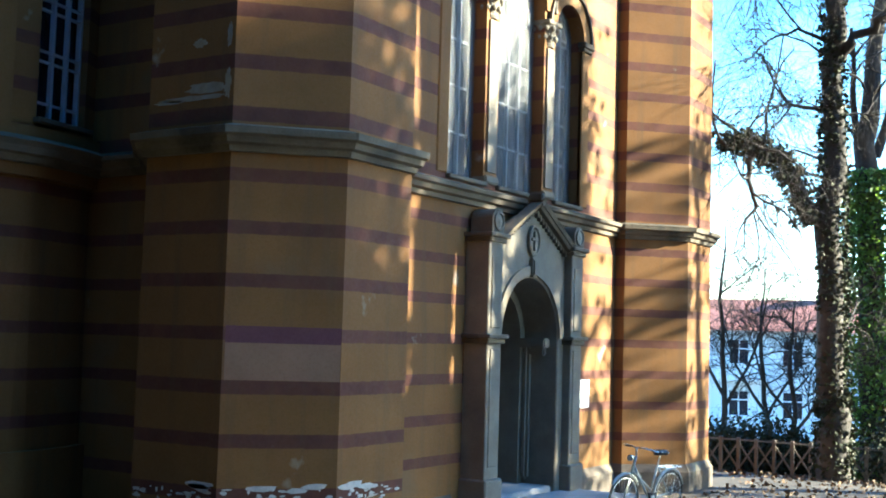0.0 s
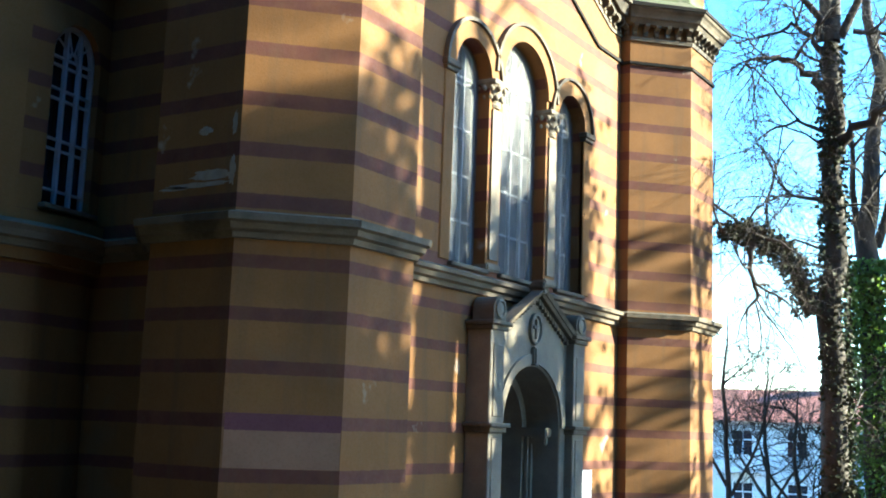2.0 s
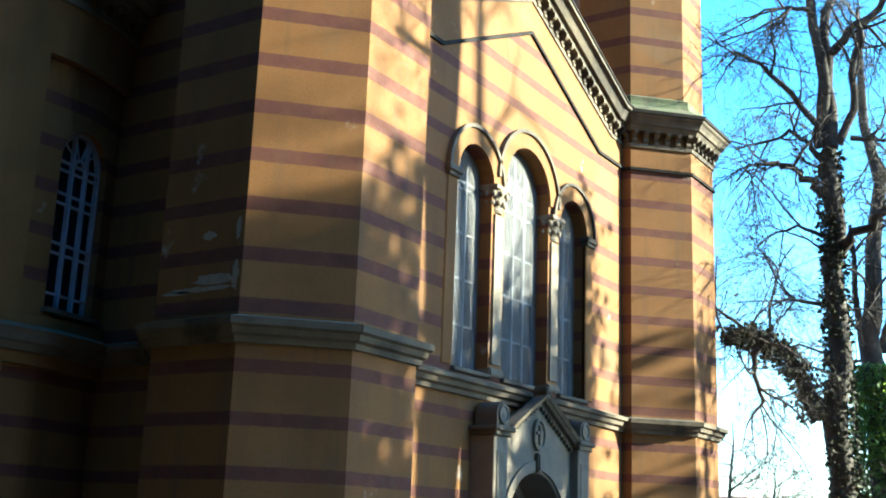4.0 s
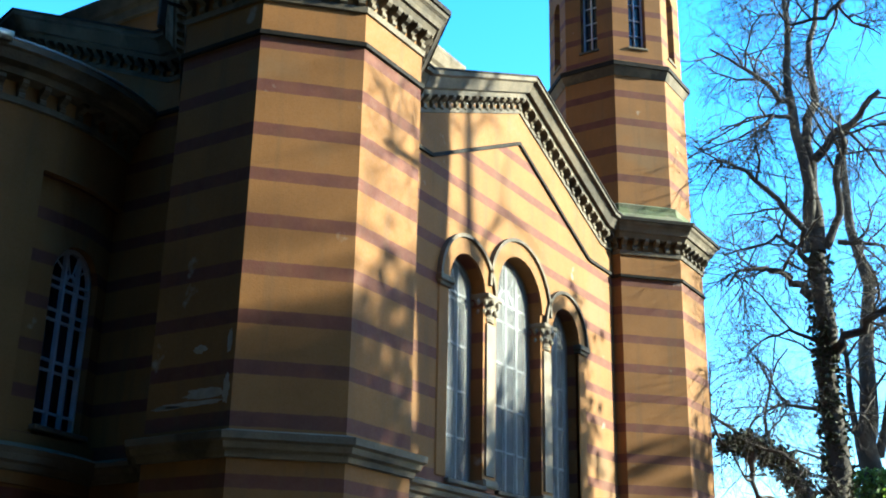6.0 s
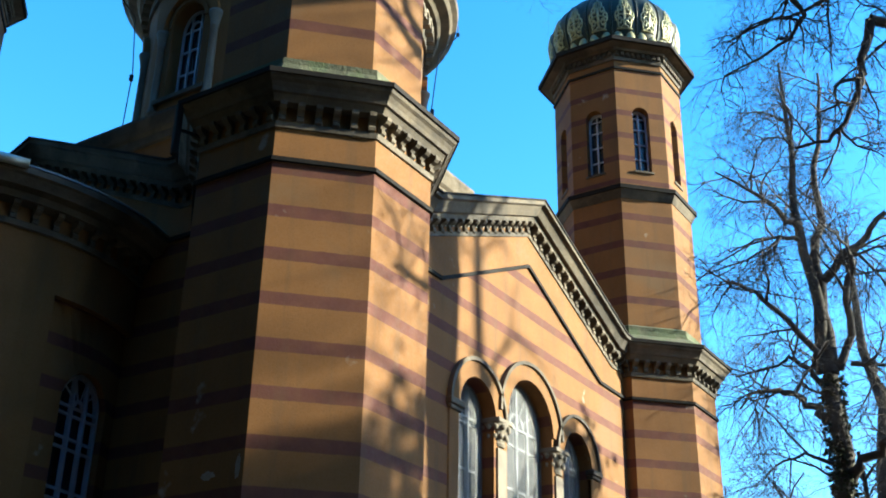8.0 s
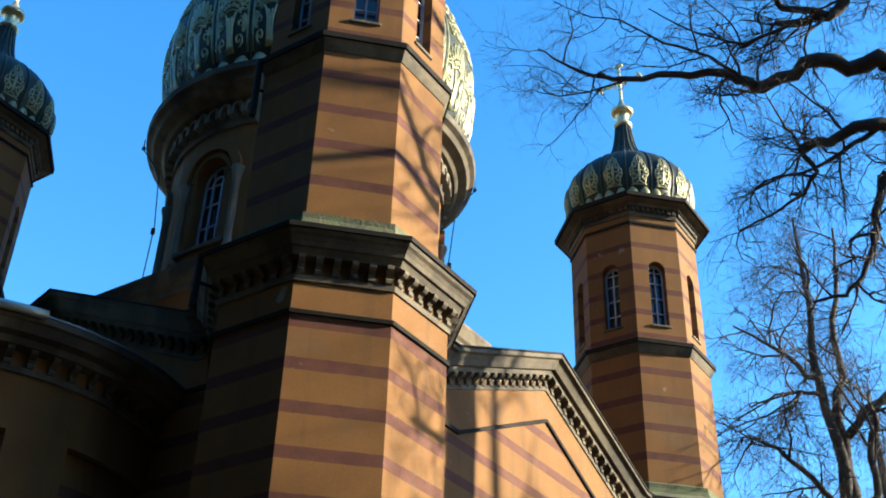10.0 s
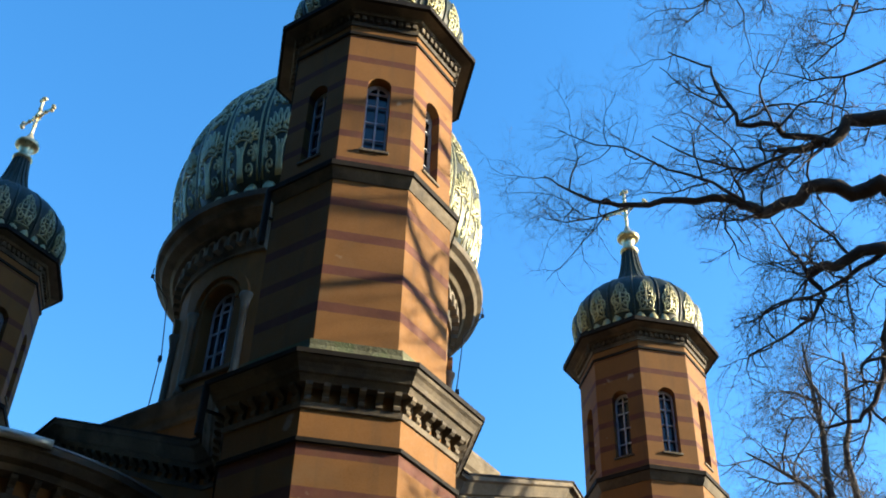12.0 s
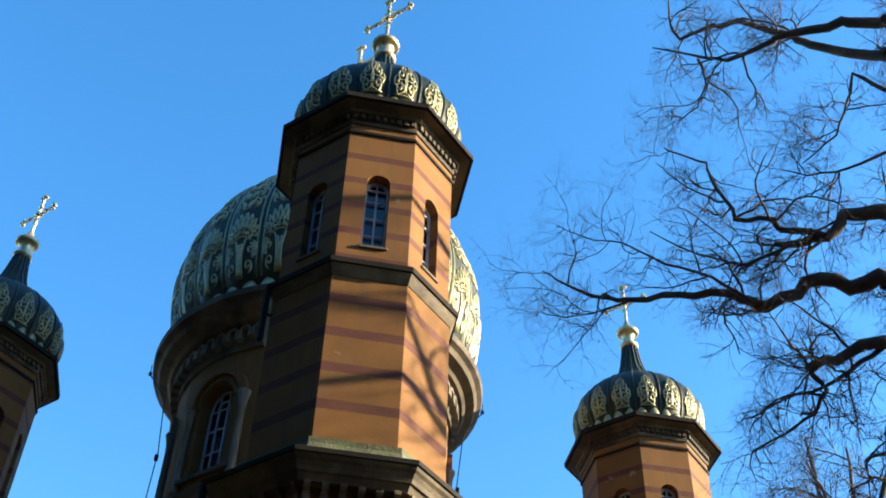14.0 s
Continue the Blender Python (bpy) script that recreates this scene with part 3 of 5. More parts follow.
for i, (c, h, s) in enumerate(WINDOWS):
    win = tagged(new("window_%d" % (i + 1)), "tall round-arched church window with wire screen and pale bars", "window", "triple window", "structure")
    win.matrix_basis = pose(MID, 0, 0)
    y = WALL + 0.2
    bm = bmesh.new()
    bars(bm, c, h - 0.03, 4.27, s, y + 0.05, 4 if h > 0.6 else 3, (4.9, 5.55, 6.2, 6.85, s), 0.02, 0.025)
    if h > 0.6:
        for k in range(1, 6):
            a = math.pi * k / 6
            tube(bm, [(c, y + 0.05, s), (c + (h - 0.05) * math.cos(a), y + 0.05, s + (h - 0.05) * math.sin(a))], 0.014, 5)
        arch_band(bm, c, 0.2, 0.24, s, y + 0.03, y + 0.07)
    part("frame", bm, M_LEAD, win, "pale painted glazing bars")
    part("pane", pane(c, h - 0.02, 4.25, s, y + 0.1), M_DUSTY, win, "dusty leaded glass")
    bm = bmesh.new()                       # protecting wire screen
    step = 0.034
    x = c - h + step
    while x < c + h:
        top = s + math.sqrt(max(0.0, h * h - (x - c) ** 2))
        box(bm, x - 0.0028, x + 0.0028, y - 0.003, y + 0.003, 4.27, top)
        x += step
    z = 4.28
    while z < s + h - 0.02:
        w = h if z <= s else math.sqrt(h * h - (z - s) ** 2)
        box(bm, c - w, c + w, y - 0.009, y - 0.003, z - 0.0028, z + 0.0028)
        z += step
    part("wire_screen", bm, M_WIRE, win, "galvanised wire mesh screen")
    part("sill", bevelled(solid((c - h - 0.02, c + h + 0.02, WALL - 0.07, WALL + 0.32, 4.19, 4.25)), 0.012), M_TRIM, win)
    bm = bmesh.new()
    arch_band(bm, c, h + 0.005, h + 0.24, s, WALL - 0.035, WALL + 0.05, n=20)
    part("archivolt", bm, M_PLAIN, win, "raised ochre arch band")
    bm = bmesh.new()
    arch_band(bm, c, h + 0.235, h + 0.29, s, WALL - 0.075, WALL + 0.03, n=20)
    part("hood_mould", bm, M_TRIM, win, "thin projecting hood mould")
for x, kind in ((-0.885, 1), (0.885, 1), (-2.16, 0), (2.16, 0)):
    col = tagged(new("window_column"), "slim pale stone window pier with carved capital", "column", "piers of the triple window")
    col.matrix_basis = pose(MID + x, WALL, 0)
    w = 0.17 if kind else 0.13
    if kind:
        bm = bevelled(solid((-w, w, -0.03, 0.2, 4.36, 6.62)), 0.05, 3)
        part("shaft", bm, M_STONE, col)
        part("base", bevelled(solid((-0.19, 0.19, -0.05, 0.2, 4.25, 4.36)), 0.02, 2), M_STONE, col)
        bm = turned([(0.15, 6.6), (0.17, 6.64), (0.15, 6.66), (0.19, 6.8), (0.23, 6.9), (0.24, 6.95)], 16, phase=0)
        for k in range(10):
            a = k * math.pi / 5
            for z, r in ((6.74, 0.19), (6.87, 0.23)):
                bmesh.ops.create_uvsphere(bm, u_segments=7, v_segments=5, radius=0.045, matrix=pose(r * math.cos(a + z), r * math.sin(a + z), z))
        bmesh.ops.scale(bm, vec=(0.9, 0.75, 1), verts=bm.verts)
        bmesh.ops.translate(bm, vec=(0, 0.07, 0), verts=bm.verts)
        part("capital", bm, M_STONE, col, "carved leafy capital")
        part("abacus", bevelled(solid((-0.21, 0.21, -0.1, 0.2, 6.93, 7.0)), 0.012), M_STONE, col)
    else:
        k = 1 if x > 0 else -1
        part("shaft", bevelled(solid((-w, w, -0.02, 0.06, 4.25, 6.85)), 0.015, 1), M_PLAIN, col)
        part("capital", bevelled(solid((-w - 0.05, w + 0.05, -0.09, 0.06, 6.86, 6.95), (-w - 0.02, w + 0.02, -0.06, 0.06, 6.8, 6.86)), 0.012), M_TRIM, col, "moulded impost")

# ---- portal ----
portal = thing("church_portal", "pale stone gabled church portal with deep round arch", "portal", at=pose(MID, 0, 0))
FACE = -0.63
part("surround", slab([(-1.32, -0.2), (1.32, -0.2), (1.32, 3.3), (0, 3.97), (-1.32, 3.3)], [arch(0, 0.9, -0.15, 2.1, 20)], FACE, WALL + 0.01), M_STONE, portal)
bm = bmesh.new()
arch_band(bm, 0, 0.905, 1.04, 2.12, FACE - 0.035, FACE + 0.03, n=24)
part("archivolt", bm, M_STONE, portal, "moulded arch ring")
part("inner_order", slab([(-1.0, -0.2), (1.0, -0.2), (1.0, 3.2), (-1.0, 3.2)], [arch(0, 0.74, -0.15, 2.1, 20)], WALL + 0.32, WALL + 0.75), M_STONE, portal, "inner stone order of the arch")
bm = bmesh.new()
arch_band(bm, 0, 0.885, 0.93, 2.1, FACE + 0.01, WALL + 0.6, legs=2.3, n=24)
part("arch_lining", bm, M_STONE, portal, "plain stone lining of the arch")
for k in (-1, 1):
    part("nook_shaft", bevelled(solid(sorted((k * 0.78, k * 0.92)) + [WALL + 0.2, WALL + 0.33, 0.0, 2.02]), 0.04, 2), M_STONE, portal)
    part("corbel", bevelled(solid(sorted((k * 0.72, k * 0.93)) + [WALL - 0.1, WALL + 0.34, 1.98, 2.12], sorted((k * 0.8, k * 0.93)) + [WALL - 0.05, WALL + 0.2, 1.86, 1.98]), 0.02, 2), M_STONE, portal, "stepped impost corbel")
    p = part("pilaster", bevelled(solid(sorted((k * 1.08, k * 1.46)) + [-0.76, WALL + 0.02, -0.2, 3.4]), 0.012), M_STONE, portal, "panelled pilaster")
    part("panel", bevelled(solid(sorted((k * 1.15, k * 1.39)) + [-0.775, -0.75, 0.4, 1.96], sorted((k * 1.15, k * 1.39)) + [-0.775, -0.75, 2.24, 3.2]), 0.01), M_STONE, p)
    part("base", bevelled(solid(sorted((k * 1.05, k * 1.5)) + [-0.81, WALL + 0.02, -0.2, 0.24]), 0.02), M_STONE, p)
    part("impost", bevelled(solid(sorted((k * 1.0, k * 1.54)) + [-0.84, WALL + 0.02, 2.1, 2.16], sorted((k * 1.04, k * 1.5)) + [-0.8, WALL + 0.02, 2.03, 2.1]), 0.012), M_TRIM, p, "dark moulded impost")
    part("capital", bevelled(solid(sorted((k * 1.0, k * 1.54)) + [-0.84, WALL + 0.02, 3.46, 3.52], sorted((k * 1.04, k * 1.5)) + [-0.8, WALL + 0.02, 3.39, 3.46]), 0.012), M_TRIM, p, "moulded cap")
    bm = slab(arch(k * 1.27, 0.17, 3.5, 3.68, 12), [], -0.78, -0.45)
    acro = part("acroterion", bm, M_TRIM, p, "round-topped block with a roundel")
    bm = turned([(0.13, -0.01), (0.13, 0.03), (0.1, 0.035), (0.09, 0.015), (0.02, 0.03)], 18, phase=0)
    part("roundel", bm, M_STONE, acro, at=pose(k * 1.27, -0.775, 3.68, 90, 0, 0))
bm = bmesh.new()
path = [(-1.1, 3.36), (0, 3.96), (1.1, 3.36)]
for out, lo, hi in ((0.12, 0.05, 0.11), (0.16, 0.1, 0.16)):
    rings = [[bm.verts.new((x, y, z + u)) for y, u in ((FACE, lo), (FACE - out, lo), (FACE - out - 0.03, hi), (FACE, hi))] for x, z in path]
    for a, b in zip(rings, rings[1:]):
        for j in range(4):
            bm.faces.new((a[j], a[(j + 1) % 4], b[(j + 1) % 4], b[j]))
    bm.faces.new(rings[0][::-1])
    bm.faces.new(rings[-1])
bmesh.ops.recalc_face_normals(bm, faces=bm.faces[:])
gab = part("gable_moulding", bm, M_TRIM, portal, "raking dentilled moulding")
for i in range(25):
    x = -1.02 + i * 0.085
    place("dentil", DENTIL, gab, at=pose(x, FACE, 3.96 - abs(x) * 0.536 - 0.045))
part("finial", bevelled(solid((-0.07, 0.07, FACE - 0.18, FACE + 0.05, 4.02, 4.2), (-0.11, 0.11, FACE - 0.2, FACE + 0.06, 4.1, 4.14)), 0.02, 2), M_TRIM, gab, "small block finial")
bm = turned([(0.2, 0.0), (0.2, 0.05), (0.17, 0.06), (0.155, 0.03), (0.02, 0.03)], 24, phase=0)
bmesh.ops.scale(bm, vec=(0.85, 1.15, 1), verts=bm.verts)
med = part("medallion", bm, M_STONE, portal, "oval medallion", at=pose(0, FACE, 3.52, 90, 0, 0))
part("relief_cross", bevelled(solid((-0.025, 0.025, -0.14, 0.14, 0.02, 0.065), (-0.09, 0.09, 0.0, 0.05, 0.02, 0.06)), 0.006), M_STONE, med)
part("keystone", bevelled(solid((-0.09, 0.09, FACE - 0.09, FACE + 0.02, 3.0, 3.26)), 0.025, 2), M_STONE, portal)
door = tagged(new("door_1"), "dark oak double door standing deep in the arch", "door", kind="structure")
door.matrix_basis = pose(MID, 0, 0)
for k in (-1, 1):
    leaf = part("leaf", bevelled(solid(sorted((k * 0.005, k * 0.86)) + [0.42, 0.48, 0.0, 2.95]), 0.008), M_WOOD, door)
    for z0, z1 in ((0.15, 0.8), (0.95, 1.9), (2.05, 2.7)):
        part("panel", bevelled(solid(sorted((k * 0.12, k * 0.74)) + [0.4, 0.43, z0, z1]), 0.012), M_WOOD, leaf)
part("backing", solid((-1.2, 1.2, 0.95, 1.0, -0.2, 3.4)), M_INSIDE, door)

sign = thing("notice_board", "white enamel notice sign with small illegible lines", "sign", at=pose(7.2, WALL, 1.03))
M_SIGN = material("white_sign", (0.72, 0.76, 0.8), 0.4, spread=0.05, bump=0)[0]
M_INK = material("sign_print", (0.3, 0.34, 0.38), 0.6, spread=0.05, bump=0)[0]
part("board", bevelled(solid((-0.2, 0.2, -0.045, 0.0, 0, 0.45)), 0.006), M_SIGN, sign)
for i in range(8):
    w = 0.15 - 0.03 * ((i * 7) % 3)
    part("line_of_text", solid((-0.16, w, -0.049, -0.044, 0.37 - i * 0.042, 0.385 - i * 0.042)), M_INK, sign)

# ---- roofs, drum and great dome ----
for deg in (0, 90):
    roof = tagged(new("roof_%d" % (1 + deg // 90)), "low grey sheet-metal gable roof", "roof", kind="structure")
    roof.matrix_basis = pose(MID, MID, 0) @ turn(deg)
    m = MID + 0.36
    bm = bmesh.new()
    prof = [(-3.9, 9.58), (-3.05, 9.6), (0, 10.9), (3.05, 9.6), (3.9, 9.58), (3.9, 9.3), (-3.9, 9.3)]
    a = [bm.verts.new((x, -m, z)) for x, z in prof]
    b = [bm.verts.new((x, m, z)) for x, z in prof]
    for j in range(len(prof)):
        bm.faces.new((a[j], a[(j + 1) % 7], b[(j + 1) % 7], b[j]))
    bm.faces.new(a)
    bm.faces.new(b[::-1])
    bmesh.ops.recalc_face_normals(bm, faces=bm.faces[:])
    part("sheet", bm, M_ROOF, roof)
    for i in range(12):
        y = -m + 0.15 + i * 0.85
        for k in (-1, 1):
            bm = bmesh.new()
            tube(bm, [(k * 3.0, y, 9.63), (0, y, 10.91)], 0.015, 4)
            part("standing_seam", bm, M_ROOF, roof)


def bent(bm, radius, y0):
    """Wraps a flat wall, whose face is y = y0, round a vertical axis."""
    for v in bm.verts:
        a = v.co.x / radius - math.pi / 2
        r = radius - (v.co.y - y0)
        v.co.x, v.co.y = r * math.cos(a), r * math.sin(a)
    return bm


drum = thing("dome_drum", "round ochre drum with arched windows under the great dome", "drum", at=pose(MID - 0.09, MID + 0.1, 0))
part("drum_base", turned([(3.66, 9.7), (3.66, 11.85), (3.7, 11.87), (3.72, 12.0), (3.78, 12.05), (3.84, 12.17), (3.86, 12.29), (2.7, 12.6), (2.7, 13.0)]), M_PLAIN, drum, "octagonal drum base")
part("base_moulding", turned([(3.66, 11.85), (3.72, 11.87), (3.74, 12.0), (3.8, 12.05), (3.85, 12.17), (3.88, 12.25), (3.88, 12.31), (2.75, 12.62)]), M_TRIM, drum)
RD = 2.78
arc = radians(45) * RD
edge = [(-arc / 2 + arc * i / 6, 12.3) for i in range(7)] + [(arc / 2 - arc * i / 6, 16.1) for i in range(7)]
wall = bent(slab(edge, [arch(0, 0.4, 13.32, 14.86, 14)], 0, 0.4), RD, 0)
hood = bmesh.new()
arch_band(hood, 0, 0.42, 0.5, 14.86, -0.03, 0.02, n=16)
arch_band(hood, 0, 0.56, 0.72, 14.86, -0.09, 0.02, n=16)
bent(hood, RD, 0)
frame_bm = bmesh.new()
bars(frame_bm, 0, 0.37, 13.36, 14.84, 0.25, 3, (13.9, 14.4, 14.84), 0.018, 0.02)
arch_band(frame_bm, 0, 0.14, 0.17, 14.84, 0.23, 0.27, n=10)
bent(frame_bm, RD, 0)
pane_bm = bent(pane(0, 0.4, 13.33, 14.85, 0.3), RD, 0)
sill_bm = bent(bevelled(solid((-0.6, 0.6, -0.1, 0.3, 13.22, 13.32)), 0.01), RD, 0)
col_bm = turned([(0.1, 13.05), (0.1, 13.15), (0.075, 13.2), (0.07, 14.5), (0.085, 14.52), (0.075, 14.55), (0.1, 14.7), (0.13, 14.8), (0.13, 14.86)], 12, phase=0)
kept = {}
for f in range(8):
    at = turn(45 * f)
    if not kept:
        kept["wall"] = part("wall", wall, M_PLAIN, drum).data
        kept["hood"] = part("hood", hood, M_PLAIN, drum, "double arched hood").data
        win = part("window", frame_bm, M_LEAD, drum, "pale arched window frame")
        kept["window"] = win.data
        kept["pane"] = part("pane", pane_bm, M_GLASS, win).data
        kept["sill"] = part("sill", sill_bm, M_TRIM, win).data
    else:
        place("wall", kept["wall"], drum, at=at)
        place("hood", kept["hood"], drum, at=at)
        win = place("window", kept["window"], drum, at=at)
        place("pane", kept["pane"], win)
        place("sill", kept["sill"], win)
    for k in (-1, 1):
        at2 = turn(45 * f + k * math.degrees(0.66 / RD)) @ pose(0, -RD - 0.02, 0)
        if "column" not in kept:
            kept["column"] = part("column", col_bm, M_STONE, drum, "attached stone column with capital", at=at2, smooth=True).data
        else:
            place("column", kept["column"], drum, at=at2)
cor = part("drum_cornice", turned([(RD - 0.05, 15.88), (RD + 0.05, 15.9), (RD + 0.05, 15.98), (RD + 0.06, 16.38), (3.05, 16.42), (3.12, 16.5), (3.3, 16.56), (3.36, 16.66), (3.46, 16.72), (3.48, 16.85), (2.9, 17.08)], 64, phase=0), M_TRIM, drum, "round cornice with arcaded frieze")
bm = bmesh.new()
arch_band(bm, 0, 0.075, 0.135, 0.18, -0.16, 0.0, legs=0.16, n=8)
little = None
for i in range(64):
    at = turn(360 / 64 * i) @ pose(0, -RD - 0.04, 16.05)
    if little is None:
        little = part("frieze_arch", bm, M_STONE, cor, "pale little arch of the frieze", at=at)
    else:
        place("frieze_arch", little.data, cor, at=at)
big = thing("great_dome", "great green onion dome with pale gilt scrollwork panels", "dome", at=pose(MID - 0.09, MID + 0.1, 0))
onion(big, [(2.92, 16.98), (3.2, 17.5), (3.34, 18.2), (3.39, 18.9), (3.31, 19.6), (3.08, 20.3), (2.7, 20.95), (2.2, 21.5), (1.62, 21.95), (1.12, 22.4), (0.76, 22.95), (0.52, 23.6), (0.38, 24.4), (0.34, 25.0), (0.34, 25.7)], 24, (17.42, 21.7), 0.024, 0.024, True, 0.42)
part("finial", turned(smooth_profile([(0.33, 25.6), (0.45, 25.72), (0.45, 25.84), (0.3, 25.95), (0.27, 26.3), (0.38, 26.5), (0.55, 26.62), (0.55, 26.8), (0.3, 26.98), (0.1, 27.2)], 3), 20, phase=0), M_BRASS, big, "gilt baluster finial", smooth=True)
part("cross", cross_mesh(27.0, 2.15, 28.3, 0.62, 0.05), M_GOLD, big, "gilded budded cross")
for a, z0 in ((137, 12.9), (309, 12.9)):
    c = thing("lightning_conductor", "thin dark lightning conductor wire down the drum", "cable", "conductors", at=pose(MID - 0.09, MID + 0.1, 0) @ turn(a))
    bm = bmesh.new()
    tube(bm, [(3.5, 0, 16.86), (3.5, 0, 16.62), (3.1, 0, 16.1), (2.98, 0, 14.8), (3.02, 0, 13.1), (3.2, 0, 12.55)], 0.012, 5)
    part("wire", bm, M_IRON, c)
    for x0, x1, z0, z1 in ((3.46, 3.53, 16.6, 16.68), (2.95, 3.03, 14.6, 14.74), (2.96, 3.04, 13.3, 13.42)):
        part("clamp", bevelled(solid((x0, x1, -0.03, 0.03, z0, z1)), 0.01), M_IRON, c)

# ---- apse ----
AX = -1.5
apse = thing("apse", "shaded round apse with ochre panels and red bands", "apse", at=pose(AX, MID, 0))
RA = 2.7
bay = radians(50) * RA
rim = lambda h, z0, z1, n=8: [(-h + 2 * h * i / n, z0) for i in range(n + 1)] + [(h - 2 * h * i / n, z1) for i in range(n + 1)]
inner = bent(slab(rim(bay / 2, -0.4, 8.6), [arch(0, 0.42, 4.42, 6.2, 14)], 0.09, 0.5), RA, 0)
outer = bent(slab(rim(bay / 2, 0.0, 8.3), [rim(0.92, 0.72, 3.74), rim(0.8, 4.3, 7.35)], 0.0, 0.1), RA, 0)
wf = bmesh.new()
bars(wf, 0, 0.39, 4.45, 6.2, 0.2, 3, (4.62, 5.1, 5.22, 5.7, 5.82, 6.2, 6.1), 0.018, 0.03)
for k in range(1, 5):
    a = math.pi * k / 5
    tube(wf, [(0.07 * math.cos(a), 0.2, 6.22 + 0.07 * math.sin(a)), (0.38 * math.cos(a), 0.2, 6.22 + 0.38 * math.sin(a))], 0.013, 5)
arch_band(wf, 0, 0.05, 0.085, 6.22, 0.185, 0.215, n=8)
bent(wf, RA, 0)
wp = bent(pane(0, 0.41, 4.43, 6.2, 0.26), RA, 0)
ws = bent(bevelled(solid((-0.46, 0.46, -0.02, 0.3, 4.36, 4.42)), 0.01), RA, 0)
kept = {}
for b in (80, 130, 180, 230, 280):
    at = turn(b - 270)
    if not kept:
        kept["wall"] = part("wall", inner, M_WALL, apse, at=at).data
        kept["panel_frame"] = part("panel_frame", outer, M_PLAIN, apse, "flat pilaster frame", at=at).data
        win = part("window", wf, M_LEAD, apse, "pale blue-white iron window grille", at=at)
        kept["window"] = win.data
        kept["pane"] = part("pane", wp, M_GLASS, win).data
        kept["sill"] = part("sill", ws, M_TRIM, win).data
    else:
        for nm in ("wall", "panel_frame"):
            place(nm, kept[nm], apse, at=at)
        win = place("window", kept["window"], apse, at=at)
        place("pane", kept["pane"], win)
        place("sill", kept["sill"], win)
kw = dict(phase=0, a0=55, a1=305)
part("ledge", turned([(RA - 0.05, 3.86), (RA + 0.06, 3.88), (RA + 0.08, 3.95), (RA + 0.14, 3.97), (RA + 0.16, 4.04), (RA + 0.2, 4.1), (RA - 0.05, 4.2)], 60, **kw), M_TRIM, apse, "moulded stone ledge")
ec = part("eaves_cornice", turned([(RA - 0.05, 8.3), (RA + 0.16, 8.32), (RA + 0.18, 8.4), (RA + 0.3, 8.42), (RA + 0.36, 8.52), (RA + 0.4, 8.54), (RA + 0.4, 8.62), (0.3, 9.35), (0.01, 9.36)], 60, **kw), M_TRIM, apse, "bracketed round eaves")
part("roof", turned([(RA + 0.41, 8.625), (RA + 0.41, 8.65), (0.02, 9.45)], 60, **kw), M_ROOF, apse, "dark low conical roof")
bm = bmesh.new()
tube(bm, [((RA + 0.46) * math.cos(radians(a)), (RA + 0.46) * math.sin(radians(a)), 8.62) for a in range(60, 252, 4)], 0.06, 8)
part("gutter", bm, M_ZINC, apse, "pale zinc gutter", smooth=True)
part("bracket_rail", turned([(RA - 0.02, 8.02), (RA + 0.04, 8.03), (RA + 0.05, 8.1), (RA - 0.02, 8.12)], 60, **kw), M_TRIM, ec)
for i in range(44):
    a = 62 + i * 236 / 43
    place("bracket", BRACKET, ec, at=turn(a + 90) @ pose(0, -RA, 8.11))
# ---- ground ----
M_SOIL = material("leaf_strewn_soil", (0.05, 0.042, 0.035), 0.95, spread=0.4, scale=1.2, fine=30, bump=0.6, stain=(0.07, 0.05, 0.034), stain_at=0.5)[0]
M_PAVE = material("pale_paving", (0.26, 0.26, 0.26), 0.85, spread=0.15, scale=2, fine=30, bump=0.2)[0]


def ground_z(x, y):
    return -0.42 - 0.09 * max(0.0, min(x, 75) - 12.5)


bm = bmesh.new()
xs = [-3000, -400, -60, -25, -10, -4, 0, 4, 8, 10, 12.5, 14, 17, 20, 25, 30, 40, 50, 62, 75, 150, 600, 3000]
ys = [-3000, -400, -80, -40, -20, -12, -8, -5, -3, -1, 1, 4, 8, 12, 18, 30, 60, 150, 600, 3000]
grid = [[bm.verts.new((x, y, ground_z(x, y))) for y in ys] for x in xs]
for i in range(len(xs) - 1):
    for j in range(len(ys) - 1):
        bm.faces.new((grid[i][j], grid[i + 1][j], grid[i + 1][j + 1], grid[i][j + 1]))
ground = part("ground", bm, M_SOIL)
tagged(ground, "dark soil strewn with brown leaves under the trees", "ground", kind="structure")
pave = tagged(new("pavement"), "pale stone slabs before the portal", "pavement", kind="structure")
for i in range(3):
    for j in range(3):
        x0, y0 = 3.45 + i * 0.965, -2.4 + j * 0.6
        part("slab", bevelled(solid((x0, x0 + 0.95, y0, y0 + 0.585, -0.6, -0.14 + 0.004 * ((i * 5 + j * 3) % 4))), 0.008), M_PAVE, pave)
step = thing("door_step", "worn pale stone doorstep at the portal", "step", at=pose(MID, 0, 0))
part("tread", bevelled(solid((-0.88, 0.88, -0.58, 0.4, -0.3, -0.06)), 0.02, 2), M_PAVE, step)


